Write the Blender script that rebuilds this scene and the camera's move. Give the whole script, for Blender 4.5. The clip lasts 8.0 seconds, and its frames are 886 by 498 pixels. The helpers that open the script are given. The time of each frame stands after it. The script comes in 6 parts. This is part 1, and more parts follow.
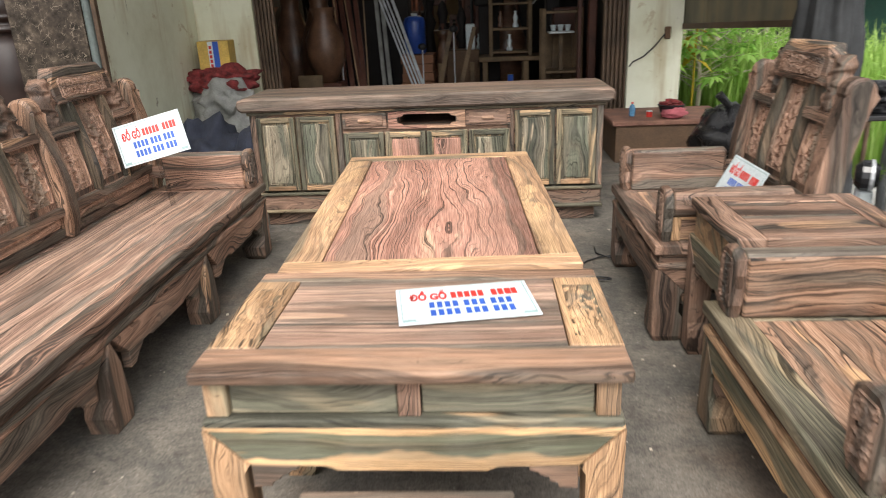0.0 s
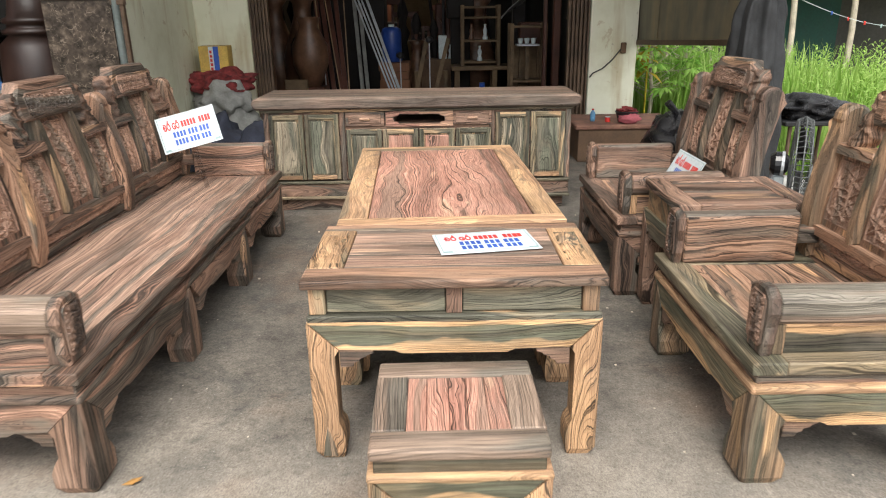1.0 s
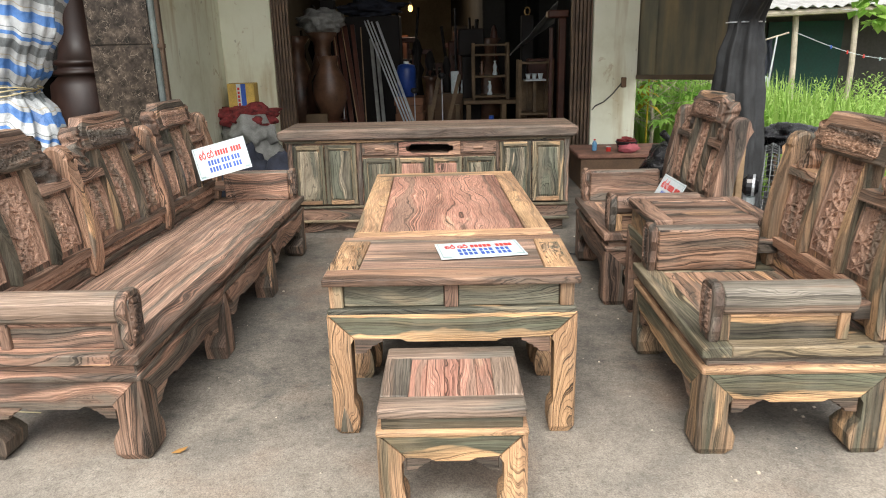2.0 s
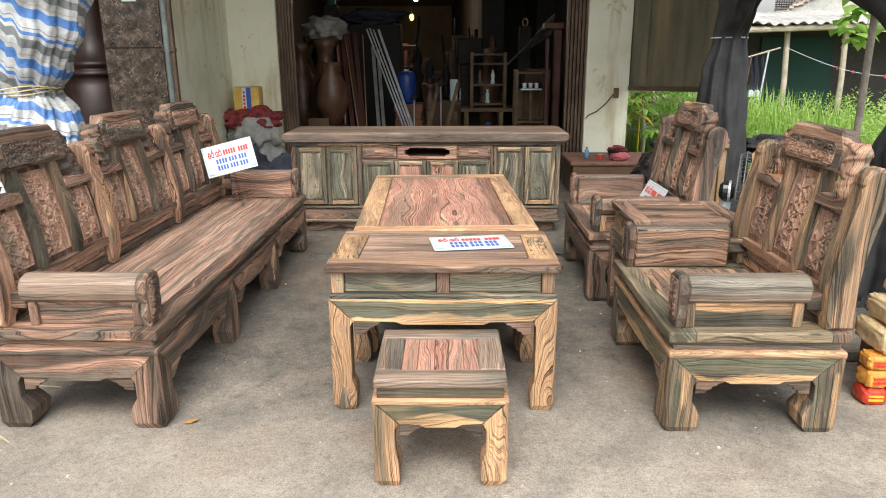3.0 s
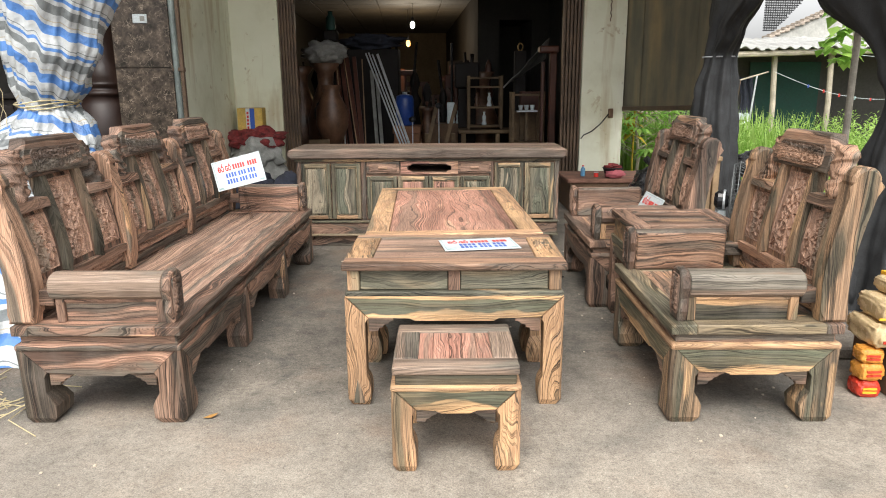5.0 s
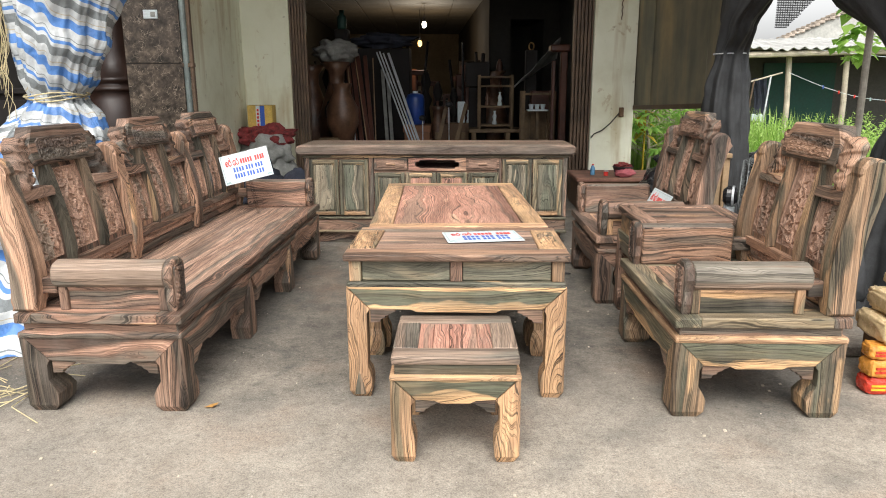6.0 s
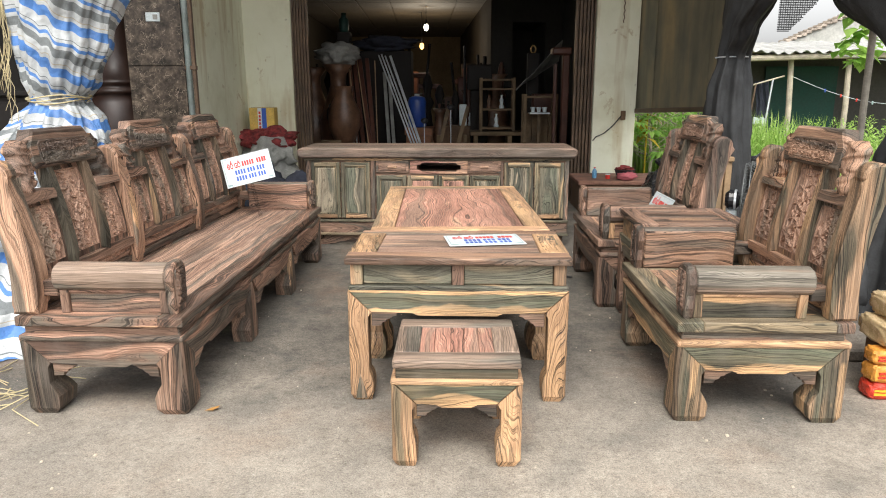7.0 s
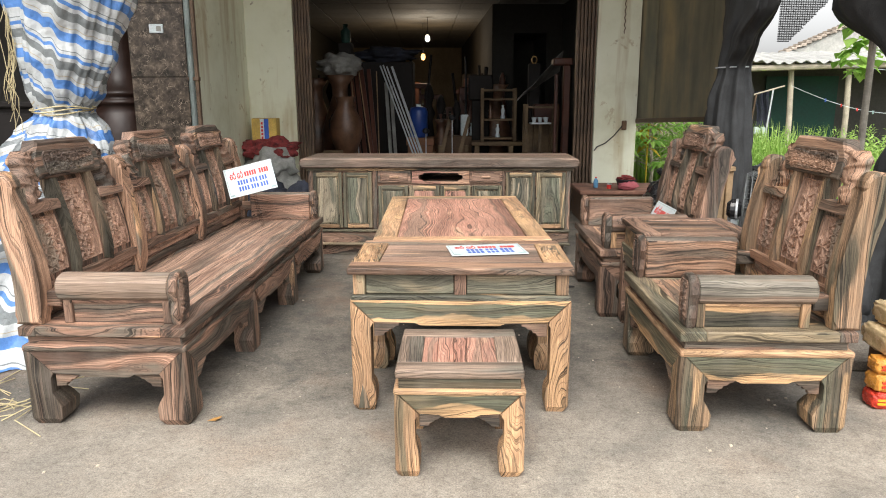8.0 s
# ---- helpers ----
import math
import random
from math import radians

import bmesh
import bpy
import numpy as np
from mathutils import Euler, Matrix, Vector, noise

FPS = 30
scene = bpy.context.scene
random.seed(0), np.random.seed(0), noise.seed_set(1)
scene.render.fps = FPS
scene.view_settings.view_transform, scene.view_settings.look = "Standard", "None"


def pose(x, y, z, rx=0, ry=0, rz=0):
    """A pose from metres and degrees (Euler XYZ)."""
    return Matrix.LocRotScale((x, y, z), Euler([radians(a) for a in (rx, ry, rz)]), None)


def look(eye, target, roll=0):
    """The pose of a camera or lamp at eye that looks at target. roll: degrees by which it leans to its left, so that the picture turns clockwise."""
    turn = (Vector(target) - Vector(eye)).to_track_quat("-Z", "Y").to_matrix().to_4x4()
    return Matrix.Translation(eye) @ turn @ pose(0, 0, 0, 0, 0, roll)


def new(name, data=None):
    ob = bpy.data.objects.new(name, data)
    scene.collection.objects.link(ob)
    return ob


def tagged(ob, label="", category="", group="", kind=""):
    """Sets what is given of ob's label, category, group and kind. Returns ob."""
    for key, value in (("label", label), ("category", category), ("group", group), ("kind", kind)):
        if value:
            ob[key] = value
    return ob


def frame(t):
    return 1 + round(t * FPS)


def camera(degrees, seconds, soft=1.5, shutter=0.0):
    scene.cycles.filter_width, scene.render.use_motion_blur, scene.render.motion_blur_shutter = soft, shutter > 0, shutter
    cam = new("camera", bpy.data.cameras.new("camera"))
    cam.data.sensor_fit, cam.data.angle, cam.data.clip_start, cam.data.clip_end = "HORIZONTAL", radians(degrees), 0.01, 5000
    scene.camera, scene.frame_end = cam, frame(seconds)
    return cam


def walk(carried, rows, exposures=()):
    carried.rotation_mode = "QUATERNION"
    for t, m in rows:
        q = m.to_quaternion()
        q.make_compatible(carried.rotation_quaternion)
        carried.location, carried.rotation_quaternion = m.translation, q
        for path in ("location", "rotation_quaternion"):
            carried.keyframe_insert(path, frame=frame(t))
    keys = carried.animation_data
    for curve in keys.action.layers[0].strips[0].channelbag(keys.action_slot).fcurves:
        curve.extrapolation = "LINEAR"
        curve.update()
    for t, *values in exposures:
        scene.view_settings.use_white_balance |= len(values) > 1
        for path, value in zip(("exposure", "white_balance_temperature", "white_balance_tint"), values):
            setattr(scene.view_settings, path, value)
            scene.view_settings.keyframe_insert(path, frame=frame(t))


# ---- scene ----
cam = camera(65.6, 8.0, soft=1.0, shutter=0.5)
PATH = [
    (0, (0.159, -1.141, 1.229), (0.029, 0.739, 0.56), -2.4),
    (0.5, (0.036, -1.475, 1.248), (0.014, 0.412, 0.585), -1.7),
    (1, (-0.026, -1.76, 1.27), (-0.029, 0.132, 0.621), -0.9),
    (1.5, (0.006, -1.974, 1.291), (-0.047, -0.065, 0.694), -1.8),
    (3, (0.055, -2.364, 1.303), (0.012, -0.438, 0.765), -0.3),
    (3.5, (0.067, -2.444, 1.304), (-0.004, -0.517, 0.773), -0.4),
    (4, (-0.022, -2.494, 1.285), (-0.058, -0.559, 0.778), -0.9),
    (4.5, (-0.025, -2.505, 1.262), (-0.038, -0.563, 0.786), -0.4),
    (6, (0.025, -2.499, 1.185), (-0.033, -0.552, 0.73), -0.2),
    (6.5, (0.022, -2.497, 1.189), (-0.038, -0.55, 0.737), -0.0),
    (7, (0.024, -2.494, 1.188), (-0.038, -0.546, 0.74), -0.1),
    (7.5, (0.022, -2.498, 1.191), (-0.034, -0.547, 0.757), -0.2),
    (8, (0.02, -2.499, 1.189), (-0.046, -0.545, 0.769), -0.2),
]
walk(cam, [(t, look(eye, target, roll)) for t, eye, target, roll in PATH],
     exposures=[(0, 1.07), (1, 1.0), (8, 0.99)])

# ---- overcast daylight ----
world = bpy.data.worlds.new("overcast")
scene.world = world
world.use_nodes = True
wn = world.node_tree
sky = wn.nodes.new("ShaderNodeTexSky")
sky.sky_type, sky.sun_disc = "NISHITA", False
sky.sun_elevation, sky.sun_rotation = radians(52), radians(170)
sky.dust_density, sky.ozone_density = 4.0, 0.6
pale = wn.nodes.new("ShaderNodeHueSaturation")
pale.inputs["Saturation"].default_value = 0.06
wn.links.new(sky.outputs[0], pale.inputs["Color"])
wn.links.new(pale.outputs[0], wn.nodes["Background"].inputs["Color"])
wn.nodes["Background"].inputs["Strength"].default_value = 0.15
sun_data = bpy.data.lights.new("sun", "SUN")
sun_data.energy, sun_data.angle, sun_data.color = 1.1, radians(25), (1.0, 0.94, 0.86)
sun = new("sun", sun_data)
sun.matrix_world = look((-1.7, -6, 8.4), (0, 0, 0))


# ---- mesh helpers ----
def part(name, bm, material, parent=None, label="", smooth=False):
    """Links a bmesh as one mesh object; stores the grain's run along its longest side and how far in from the board's edges."""
    bmesh.ops.recalc_face_normals(bm, faces=bm.faces)
    me = bpy.data.meshes.new(name)
    bm.to_mesh(me)
    bm.free()
    if smooth:
        me.polygons.foreach_set("use_smooth", [True] * len(me.polygons))
    if material is not None:
        me.materials.append(material)
    co = np.empty(len(me.vertices) * 3, np.float32)
    me.vertices.foreach_get("co", co)
    co = co.reshape(-1, 3)
    if len(co):
        size = co.max(0) - co.min(0)
        k = int(np.argmax(size))
        order = [k, (k + 1) % 3, (k + 2) % 3]
        if size[order[1]] < size[order[2]]:
            order = [order[0], order[2], order[1]]
        g = co[:, order] - co.min(0)[order] + np.random.rand(3) * 30
        at = me.attributes.new("grain", "FLOAT_VECTOR", "POINT")
        at.data.foreach_set("vector", g.astype(np.float32).ravel())
        m2 = order[1]
        rim = np.stack([co[:, m2] - co[:, m2].min(), co[:, m2].max() - co[:, m2], np.zeros(len(co))], 1)
        at = me.attributes.new("rim", "FLOAT_VECTOR", "POINT")
        at.data.foreach_set("vector", rim.astype(np.float32).ravel())
    ob = new(name, me)
    if parent is not None:
        ob.parent = parent
    if label:
        ob["label"] = label
    return ob


def thing(name, label, category, group="", kind=""):
    ob = new(name)
    ob.empty_display_size = 0.05
    return tagged(ob, label, category, group, kind)


def slab(bm, x0, x1, y0, y1, z0, z1, bev=0.004, seg=1):
    """A block with eased edges."""
    made = bmesh.ops.create_cube(bm, size=1.0)["verts"]
    for v in made:
        v.co = Vector(((x0 + x1) / 2 + v.co.x * (x1 - x0), (y0 + y1) / 2 + v.co.y * (y1 - y0), (z0 + z1) / 2 + v.co.z * (z1 - z0)))
    if bev > 0:
        edges = {e for v in made for e in v.link_edges}
        bmesh.ops.bevel(bm, geom=list(edges), offset=bev, segments=seg, affect="EDGES", profile=0.5)
    return bm


def block(x0, x1, y0, y1, z0, z1, bev=0.004, seg=1):
    return slab(bmesh.new(), x0, x1, y0, y1, z0, z1, bev, seg)


def extrude(bm, pts, axis, a0, a1, bev=0.003):
    """A flat outline pushed through along an axis: x takes (y, z), y takes (x, z), z takes (x, y)."""
    def at(p, a):
        return {"x": (a, p[0], p[1]), "y": (p[0], a, p[1]), "z": (p[0], p[1], a)}[axis]
    lo = [bm.verts.new(at(p, a0)) for p in pts]
    hi = [bm.verts.new(at(p, a1)) for p in pts]
    n = len(pts)
    faces = [bm.faces.new(lo[::-1]), bm.faces.new(hi)]
    rim = [e for f in faces for e in f.edges]
    for i in range(n):
        bm.faces.new((lo[i], lo[(i + 1) % n], hi[(i + 1) % n], hi[i]))
    if bev > 0:
        bmesh.ops.bevel(bm, geom=list(set(rim)), offset=bev, segments=1, affect="EDGES")
    return bm


def lathe(bm, prof, n=20, cx=0.0, cy=0.0):
    """A turned body round z from (radius, height) pairs."""
    rings = [[bm.verts.new((cx + r * math.cos(2 * math.pi * i / n), cy + r * math.sin(2 * math.pi * i / n), z)) for i in range(n)] for r, z in prof]
    for a, b in zip(rings, rings[1:]):
        for i in range(n):
            bm.faces.new((a[i], a[(i + 1) % n], b[(i + 1) % n], b[i]))
    bm.faces.new(rings[0][::-1])
    bm.faces.new(rings[-1])
    return bm


def tube(bm, pts, r, n=8):
    """A round bar along a line of points."""
    pts = [Vector(p) for p in pts]
    rings = []
    for i, p in enumerate(pts):
        d = (pts[min(i + 1, len(pts) - 1)] - pts[max(i - 1, 0)]).normalized()
        u = d.orthogonal().normalized() if abs(d.z) > 0.9 else d.cross(Vector((0, 0, 1))).normalized()
        w = d.cross(u)
        rr = r[i] if isinstance(r, (list, tuple)) else r
        rings.append([bm.verts.new(p + rr * (math.cos(2 * math.pi * k / n) * u + math.sin(2 * math.pi * k / n) * w)) for k in range(n)])
    for a, b in zip(rings, rings[1:]):
        for k in range(n):
            bm.faces.new((a[k], a[(k + 1) % n], b[(k + 1) % n], b[k]))
    bm.faces.new(rings[0][::-1])
    bm.faces.new(rings[-1])
    return bm


def sheet(bm, nu, nv, f, thick=0.0, close_u=False):
    """A grid of points f(u, v), u and v from 0 to 1; thick gives it a back side."""
    rows = [[bm.verts.new(f(i / (nu if close_u else nu - 1), j / (nv - 1))) for i in range(nu)] for j in range(nv)]
    faces = []
    for j in range(nv - 1):
        for i in range(nu if close_u else nu - 1):
            k = (i + 1) % nu
            faces.append(bm.faces.new((rows[j][i], rows[j][k], rows[j + 1][k], rows[j + 1][i])))
    if thick:
        bmesh.ops.recalc_face_normals(bm, faces=bm.faces)
        bmesh.ops.solidify(bm, geom=faces, thickness=thick)
    return bm


def blob(bm, c, size, seed, rough=0.25, freq=2.0, sub=3):
    """A lumpy closed body, flattened where it rests."""
    made = bmesh.ops.create_icosphere(bm, subdivisions=sub, radius=1.0)["verts"]
    for v in made:
        k = 1 + rough * noise.noise(v.co * freq + Vector((seed * 7.1, seed, 0))) + 0.35 * rough * noise.noise(v.co * freq * 3.1 + Vector((seed, 0, seed)))
        v.co = Vector((c[0] + v.co.x * k * size[0], c[1] + v.co.y * k * size[1], max(c[2] - size[2] * 0.92, c[2] + v.co.z * k * size[2])))
    return bm


# ---- materials ----
def material(name, rough=0.6, metal=0.0):
    m = bpy.data.materials.new(name)
    m.use_nodes = True
    b = m.node_tree.nodes["Principled BSDF"]
    b.inputs["Roughness"].default_value, b.inputs["Metallic"].default_value = rough, metal
    return m, m.node_tree, b


def put(nt, sock, value):
    if isinstance(value, bpy.types.NodeSocket):
        nt.links.new(value, sock)
    else:
        sock.default_value = value


def calc(nt, op, a, b=0.0, c=0.0):
    n = nt.nodes.new("ShaderNodeMath")
    n.operation = op
    put(nt, n.inputs[0], a), put(nt, n.inputs[1], b), put(nt, n.inputs[2], c)
    return n.outputs[0]


def vec(nt, op, a, b):
    n = nt.nodes.new("ShaderNodeVectorMath")
    n.operation = op
    put(nt, n.inputs[0], a), put(nt, n.inputs[1], b)
    return n.outputs[0]


def grit(nt, vector, scale, detail=3.0, rough=0.55, warp=0.0):
    n = nt.nodes.new("ShaderNodeTexNoise")
    put(nt, n.inputs["Vector"], vector)
    n.inputs["Scale"].default_value, n.inputs["Detail"].default_value = scale, detail
    n.inputs["Roughness"].default_value, n.inputs["Distortion"].default_value = rough, warp
    return n.outputs["Fac"]


def ramp(nt, fac, stops):
    n = nt.nodes.new("ShaderNodeValToRGB")
    put(nt, n.inputs["Fac"], fac)
    e = n.color_ramp.elements
    for i, (at, col) in enumerate(stops):
        el = e[i] if i < 2 else e.new(at)
        el.position = at
        el.color = (*col, 1) if isinstance(col, tuple) else (col, col, col, 1)
    return n.outputs["Color"]


def mix(nt, fac, a, b, kind="MIX"):
    n = nt.nodes.new("ShaderNodeMix")
    n.data_type, n.blend_type = "RGBA", kind
    put(nt, n.inputs[0], fac)
    put(nt, n.inputs[6], (*a, 1) if isinstance(a, tuple) else a)
    put(nt, n.inputs[7], (*b, 1) if isinstance(b, tuple) else b)
    return n.outputs[2]


def bump(nt, bsdf, height, strength=0.3, dist=0.003):
    n = nt.nodes.new("ShaderNodeBump")
    n.inputs["Strength"].default_value, n.inputs["Distance"].default_value = strength, dist
    nt.links.new(height, n.inputs["Height"])
    nt.links.new(n.outputs[0], bsdf.inputs["Normal"])


def where(nt, which="Object"):
    return nt.nodes.new("ShaderNodeTexCoord").outputs[which]


def wood(name, dark, heart, pale, sap, olive, sap_at=0.62, olive_at=0.6, stripes=62.0, wild=1.0, rough=0.57, lines=0.85, patch=0.7, rim=(0.0, 0.0)):
    """Unfinished striped hardwood: broad brown and olive-grey bands, veins in groups, pale sapwood in drifts and along the board's edges."""
    m, nt, b = material(name, rough)
    a = nt.nodes.new("ShaderNodeAttribute")
    a.attribute_name = "grain"
    oi = nt.nodes.new("ShaderNodeObjectInfo")
    g = vec(nt, "ADD", a.outputs["Vector"], vec(nt, "MULTIPLY", oi.outputs["Random"], (17.0, 9.0, 5.0)))
    warp = grit(nt, vec(nt, "MULTIPLY", g, (1.9, 6.0, 6.0)), 1.0, 1.5, 0.45)
    warp2 = grit(nt, vec(nt, "MULTIPLY", g, (8.0, 26.0, 26.0)), 1.0, 2.0, 0.5)
    s = nt.nodes.new("ShaderNodeSeparateXYZ")
    nt.links.new(g, s.inputs[0])
    across = calc(nt, "ADD", s.outputs[1], calc(nt, "MULTIPLY", s.outputs[2], 0.7))
    v = calc(nt, "MULTIPLY", across, stripes)
    v = calc(nt, "MULTIPLY_ADD", warp, 13.0 * wild, v)
    v = calc(nt, "MULTIPLY_ADD", warp2, 1.2 * wild, v)

    def along(k, detail=2.0, shift=0.0):
        n = nt.nodes.new("ShaderNodeTexNoise")
        n.noise_dimensions = "1D"
        nt.links.new(calc(nt, "MULTIPLY_ADD", v, k, shift), n.inputs["W"])
        n.inputs["Scale"].default_value, n.inputs["Detail"].default_value = 1.0, detail
        return n.outputs["Fac"]
    band = along(0.21, 1.5)
    col = ramp(nt, band, [(0.32, heart), (0.41, pale), (0.47, heart), (0.52, pale), (0.58, heart), (0.64, olive)])
    col = mix(nt, ramp(nt, along(0.13, 2.0, 31.0), [(0.52, 0.0), (0.6, patch)]), col, dark)
    grey = grit(nt, vec(nt, "ADD", vec(nt, "MULTIPLY", g, (1.3, 9.0, 9.0)), (3.0, 7.0, 1.0)), 1.0, 3.0, 0.55, 0.5)
    col = mix(nt, ramp(nt, grey, [(olive_at - 0.05, 0.0), (olive_at + 0.05, 0.9)]), col, mix(nt, ramp(nt, along(0.45), [(0.4, 0.0), (0.62, 0.75)]), olive, dark))
    drift = grit(nt, vec(nt, "MULTIPLY", g, (1.2, 6.5, 6.5)), 1.0, 3.0, 0.5, 0.6)
    pale_mix = mix(nt, ramp(nt, along(0.4), [(0.42, 0.0), (0.62, 0.55)]), sap, heart)
    col = mix(nt, ramp(nt, drift, [(sap_at, 0.0), (sap_at + 0.018, 1.0)]), col, pale_mix)
    if max(rim) > 0:
        e = nt.nodes.new("ShaderNodeAttribute")
        e.attribute_name = "rim"
        es = nt.nodes.new("ShaderNodeSeparateXYZ")
        nt.links.new(e.outputs["Vector"], es.inputs[0])
        wave = grit(nt, vec(nt, "MULTIPLY", g, (4.5, 1.0, 1.0)), 1.0, 3.0, 0.5)
        for k, width in enumerate(rim):
            if width > 0:
                inside = calc(nt, "MULTIPLY_ADD", calc(nt, "SUBTRACT", wave, 0.5), 3.0 * width, es.outputs[k])
                col = mix(nt, ramp(nt, inside, [(width, 1.0), (width + 0.003, 0.0)]), col, pale_mix)
    fine = ramp(nt, along(0.95, 3.0), [(0.452, 1.0), (0.476, 1.0 - lines), (0.498, 1.0 - lines), (0.516, 1.0)])
    finer = ramp(nt, along(2.2, 2.0), [(0.456, 1.0), (0.48, 1.0 - 0.75 * lines), (0.494, 1.0 - 0.75 * lines), (0.508, 1.0)])
    calm = grit(nt, vec(nt, "ADD", vec(nt, "MULTIPLY", g, (1.4, 9.0, 9.0)), (9.0, 2.0, 4.0)), 1.0, 2.0, 0.5)
    calm2 = grit(nt, vec(nt, "ADD", vec(nt, "MULTIPLY", g, (2.2, 14.0, 14.0)), (1.0, 6.0, 8.0)), 1.0, 2.0, 0.5)
    fine = mix(nt, ramp(nt, calm, [(0.4, 0.35), (0.54, 1.0)]), (1.0, 1.0, 1.0), fine)
    finer = mix(nt, ramp(nt, calm2, [(0.42, 0.3), (0.56, 1.0)]), (1.0, 1.0, 1.0), finer)
    col = mix(nt, 1.0, col, mix(nt, 1.0, fine, finer, "MULTIPLY"), "MULTIPLY")
    broad = grit(nt, vec(nt, "MULTIPLY", g, (1.1, 5.0, 5.0)), 1.0, 3.0, 0.6)
    col = mix(nt, 1.0, col, ramp(nt, broad, [(0.32, 0.68), (0.68, 1.34)]), "MULTIPLY")
    fib = grit(nt, vec(nt, "MULTIPLY", g, (9.0, 300.0, 300.0)), 1.0, 2.0, 0.6)
    col = mix(nt, 1.0, col, ramp(nt, fib, [(0.3, 0.64), (0.7, 1.38)]), "MULTIPLY")
    dust = grit(nt, where(nt), 7.0, 4.0, 0.6)
    col = mix(nt, ramp(nt, dust, [(0.46, 0.0), (0.8, 0.16)]), col, (0.38, 0.34, 0.29))
    nt.links.new(col, b.inputs["Base Color"])
    b.inputs["Specular IOR Level"].default_value = 0.33
    nt.links.new(ramp(nt, fib, [(0.3, rough + 0.12), (0.7, rough - 0.1)]), b.inputs["Roughness"])
    bump(nt, b, fib, 0.3, 0.0015)
    return m


DARK = (0.05, 0.036, 0.028)
WOOD = wood("rosewood", DARK, (0.29, 0.165, 0.105), (0.46, 0.285, 0.19), (0.58, 0.36, 0.2), (0.2, 0.155, 0.115), 0.62, 0.64, lines=0.86)
WOOD_DARK = wood("dark_rosewood", (0.035, 0.028, 0.024), (0.19, 0.114, 0.08), (0.33, 0.205, 0.145), (0.5, 0.31, 0.19), (0.14, 0.118, 0.094), 0.66, 0.6, lines=0.86)
WOOD_SOFA = wood("pinkish_rosewood", (0.07, 0.046, 0.036), (0.265, 0.15, 0.103), (0.41, 0.243, 0.17), (0.52, 0.31, 0.19), (0.13, 0.104, 0.08), 0.66, 0.57, 66.0, 1.0, lines=0.85, patch=0.75)
WOOD_TAN = wood("sapwood", (0.1, 0.062, 0.038), (0.36, 0.215, 0.12), (0.48, 0.295, 0.165), (0.55, 0.34, 0.185), (0.22, 0.175, 0.11), 0.55, 0.59, 64.0, 1.1, lines=0.84, patch=0.45)
WOOD_OLIVE = wood("olive_wood", (0.06, 0.055, 0.04), (0.21, 0.165, 0.105), (0.32, 0.245, 0.15), (0.52, 0.34, 0.19), (0.13, 0.125, 0.086), 0.6, 0.51, 66.0, 0.75, lines=0.84)
WOOD_PINK = wood("pink_heartwood", (0.1, 0.05, 0.038), (0.4, 0.2, 0.145), (0.54, 0.295, 0.215), (0.56, 0.35, 0.24), (0.31, 0.19, 0.14), 0.68, 0.68, 62.0, 1.0, lines=0.84, patch=0.3)
WOOD_MIX = wood("banded_rosewood", (0.05, 0.044, 0.034), (0.24, 0.16, 0.1), (0.42, 0.275, 0.165), (0.56, 0.36, 0.195), (0.125, 0.118, 0.082), 0.585, 0.52, 84.0, 0.6, lines=0.84, patch=0.65)
WOOD_SILVER = wood("silvered_panel", (0.055, 0.055, 0.04), (0.27, 0.22, 0.155), (0.47, 0.4, 0.285), (0.54, 0.43, 0.29), (0.14, 0.145, 0.104), 0.6, 0.52, 50.0)
WOOD_SEAT = wood("seat_plank_wood", (0.11, 0.077, 0.06), (0.36, 0.222, 0.162), (0.52, 0.345, 0.252), (0.5, 0.33, 0.22), (0.2, 0.158, 0.124), 0.7, 0.6, 66.0, 0.55, lines=0.86, patch=0.55)
WOOD_GREY = wood("weathered_rosewood", (0.07, 0.055, 0.045), (0.215, 0.155, 0.115), (0.3, 0.217, 0.163), (0.46, 0.32, 0.21), (0.17, 0.15, 0.12), 0.68, 0.54, 60.0, 0.45, lines=0.6, patch=0.4)
WOOD_STILE = wood("dark_olive_stile", (0.04, 0.034, 0.026), (0.15, 0.112, 0.078), (0.26, 0.185, 0.125), (0.42, 0.28, 0.16), (0.085, 0.078, 0.058), 0.66, 0.5, 60.0, lines=0.7)
WOOD_APRON = wood("olive_apron_wood", (0.06, 0.056, 0.038), (0.17, 0.145, 0.09), (0.27, 0.215, 0.13), (0.6, 0.37, 0.19), (0.12, 0.125, 0.085), 0.66, 0.5, 62.0, 0.75, lines=0.72, rim=(0.034, 0.012))
WOOD_POST = wood("streaked_post_wood", (0.06, 0.05, 0.038), (0.35, 0.22, 0.135), (0.48, 0.305, 0.185), (0.58, 0.37, 0.205), (0.15, 0.135, 0.092), 0.58, 0.56, 76.0, 0.8, lines=0.86, patch=0.6)
WOOD_LEG = wood("dark_straight_leg_wood", (0.045, 0.036, 0.03), (0.21, 0.13, 0.09), (0.34, 0.21, 0.145), (0.52, 0.32, 0.19), (0.11, 0.092, 0.07), 0.68, 0.55, 80.0, 0.6, lines=0.86)
WOOD_TOP = wood("dull_cabinet_top_wood", (0.075, 0.056, 0.045), (0.22, 0.15, 0.112), (0.32, 0.22, 0.165), (0.42, 0.28, 0.19), (0.16, 0.13, 0.104), 0.72, 0.56, 56.0, 0.7, lines=0.66, patch=0.5)
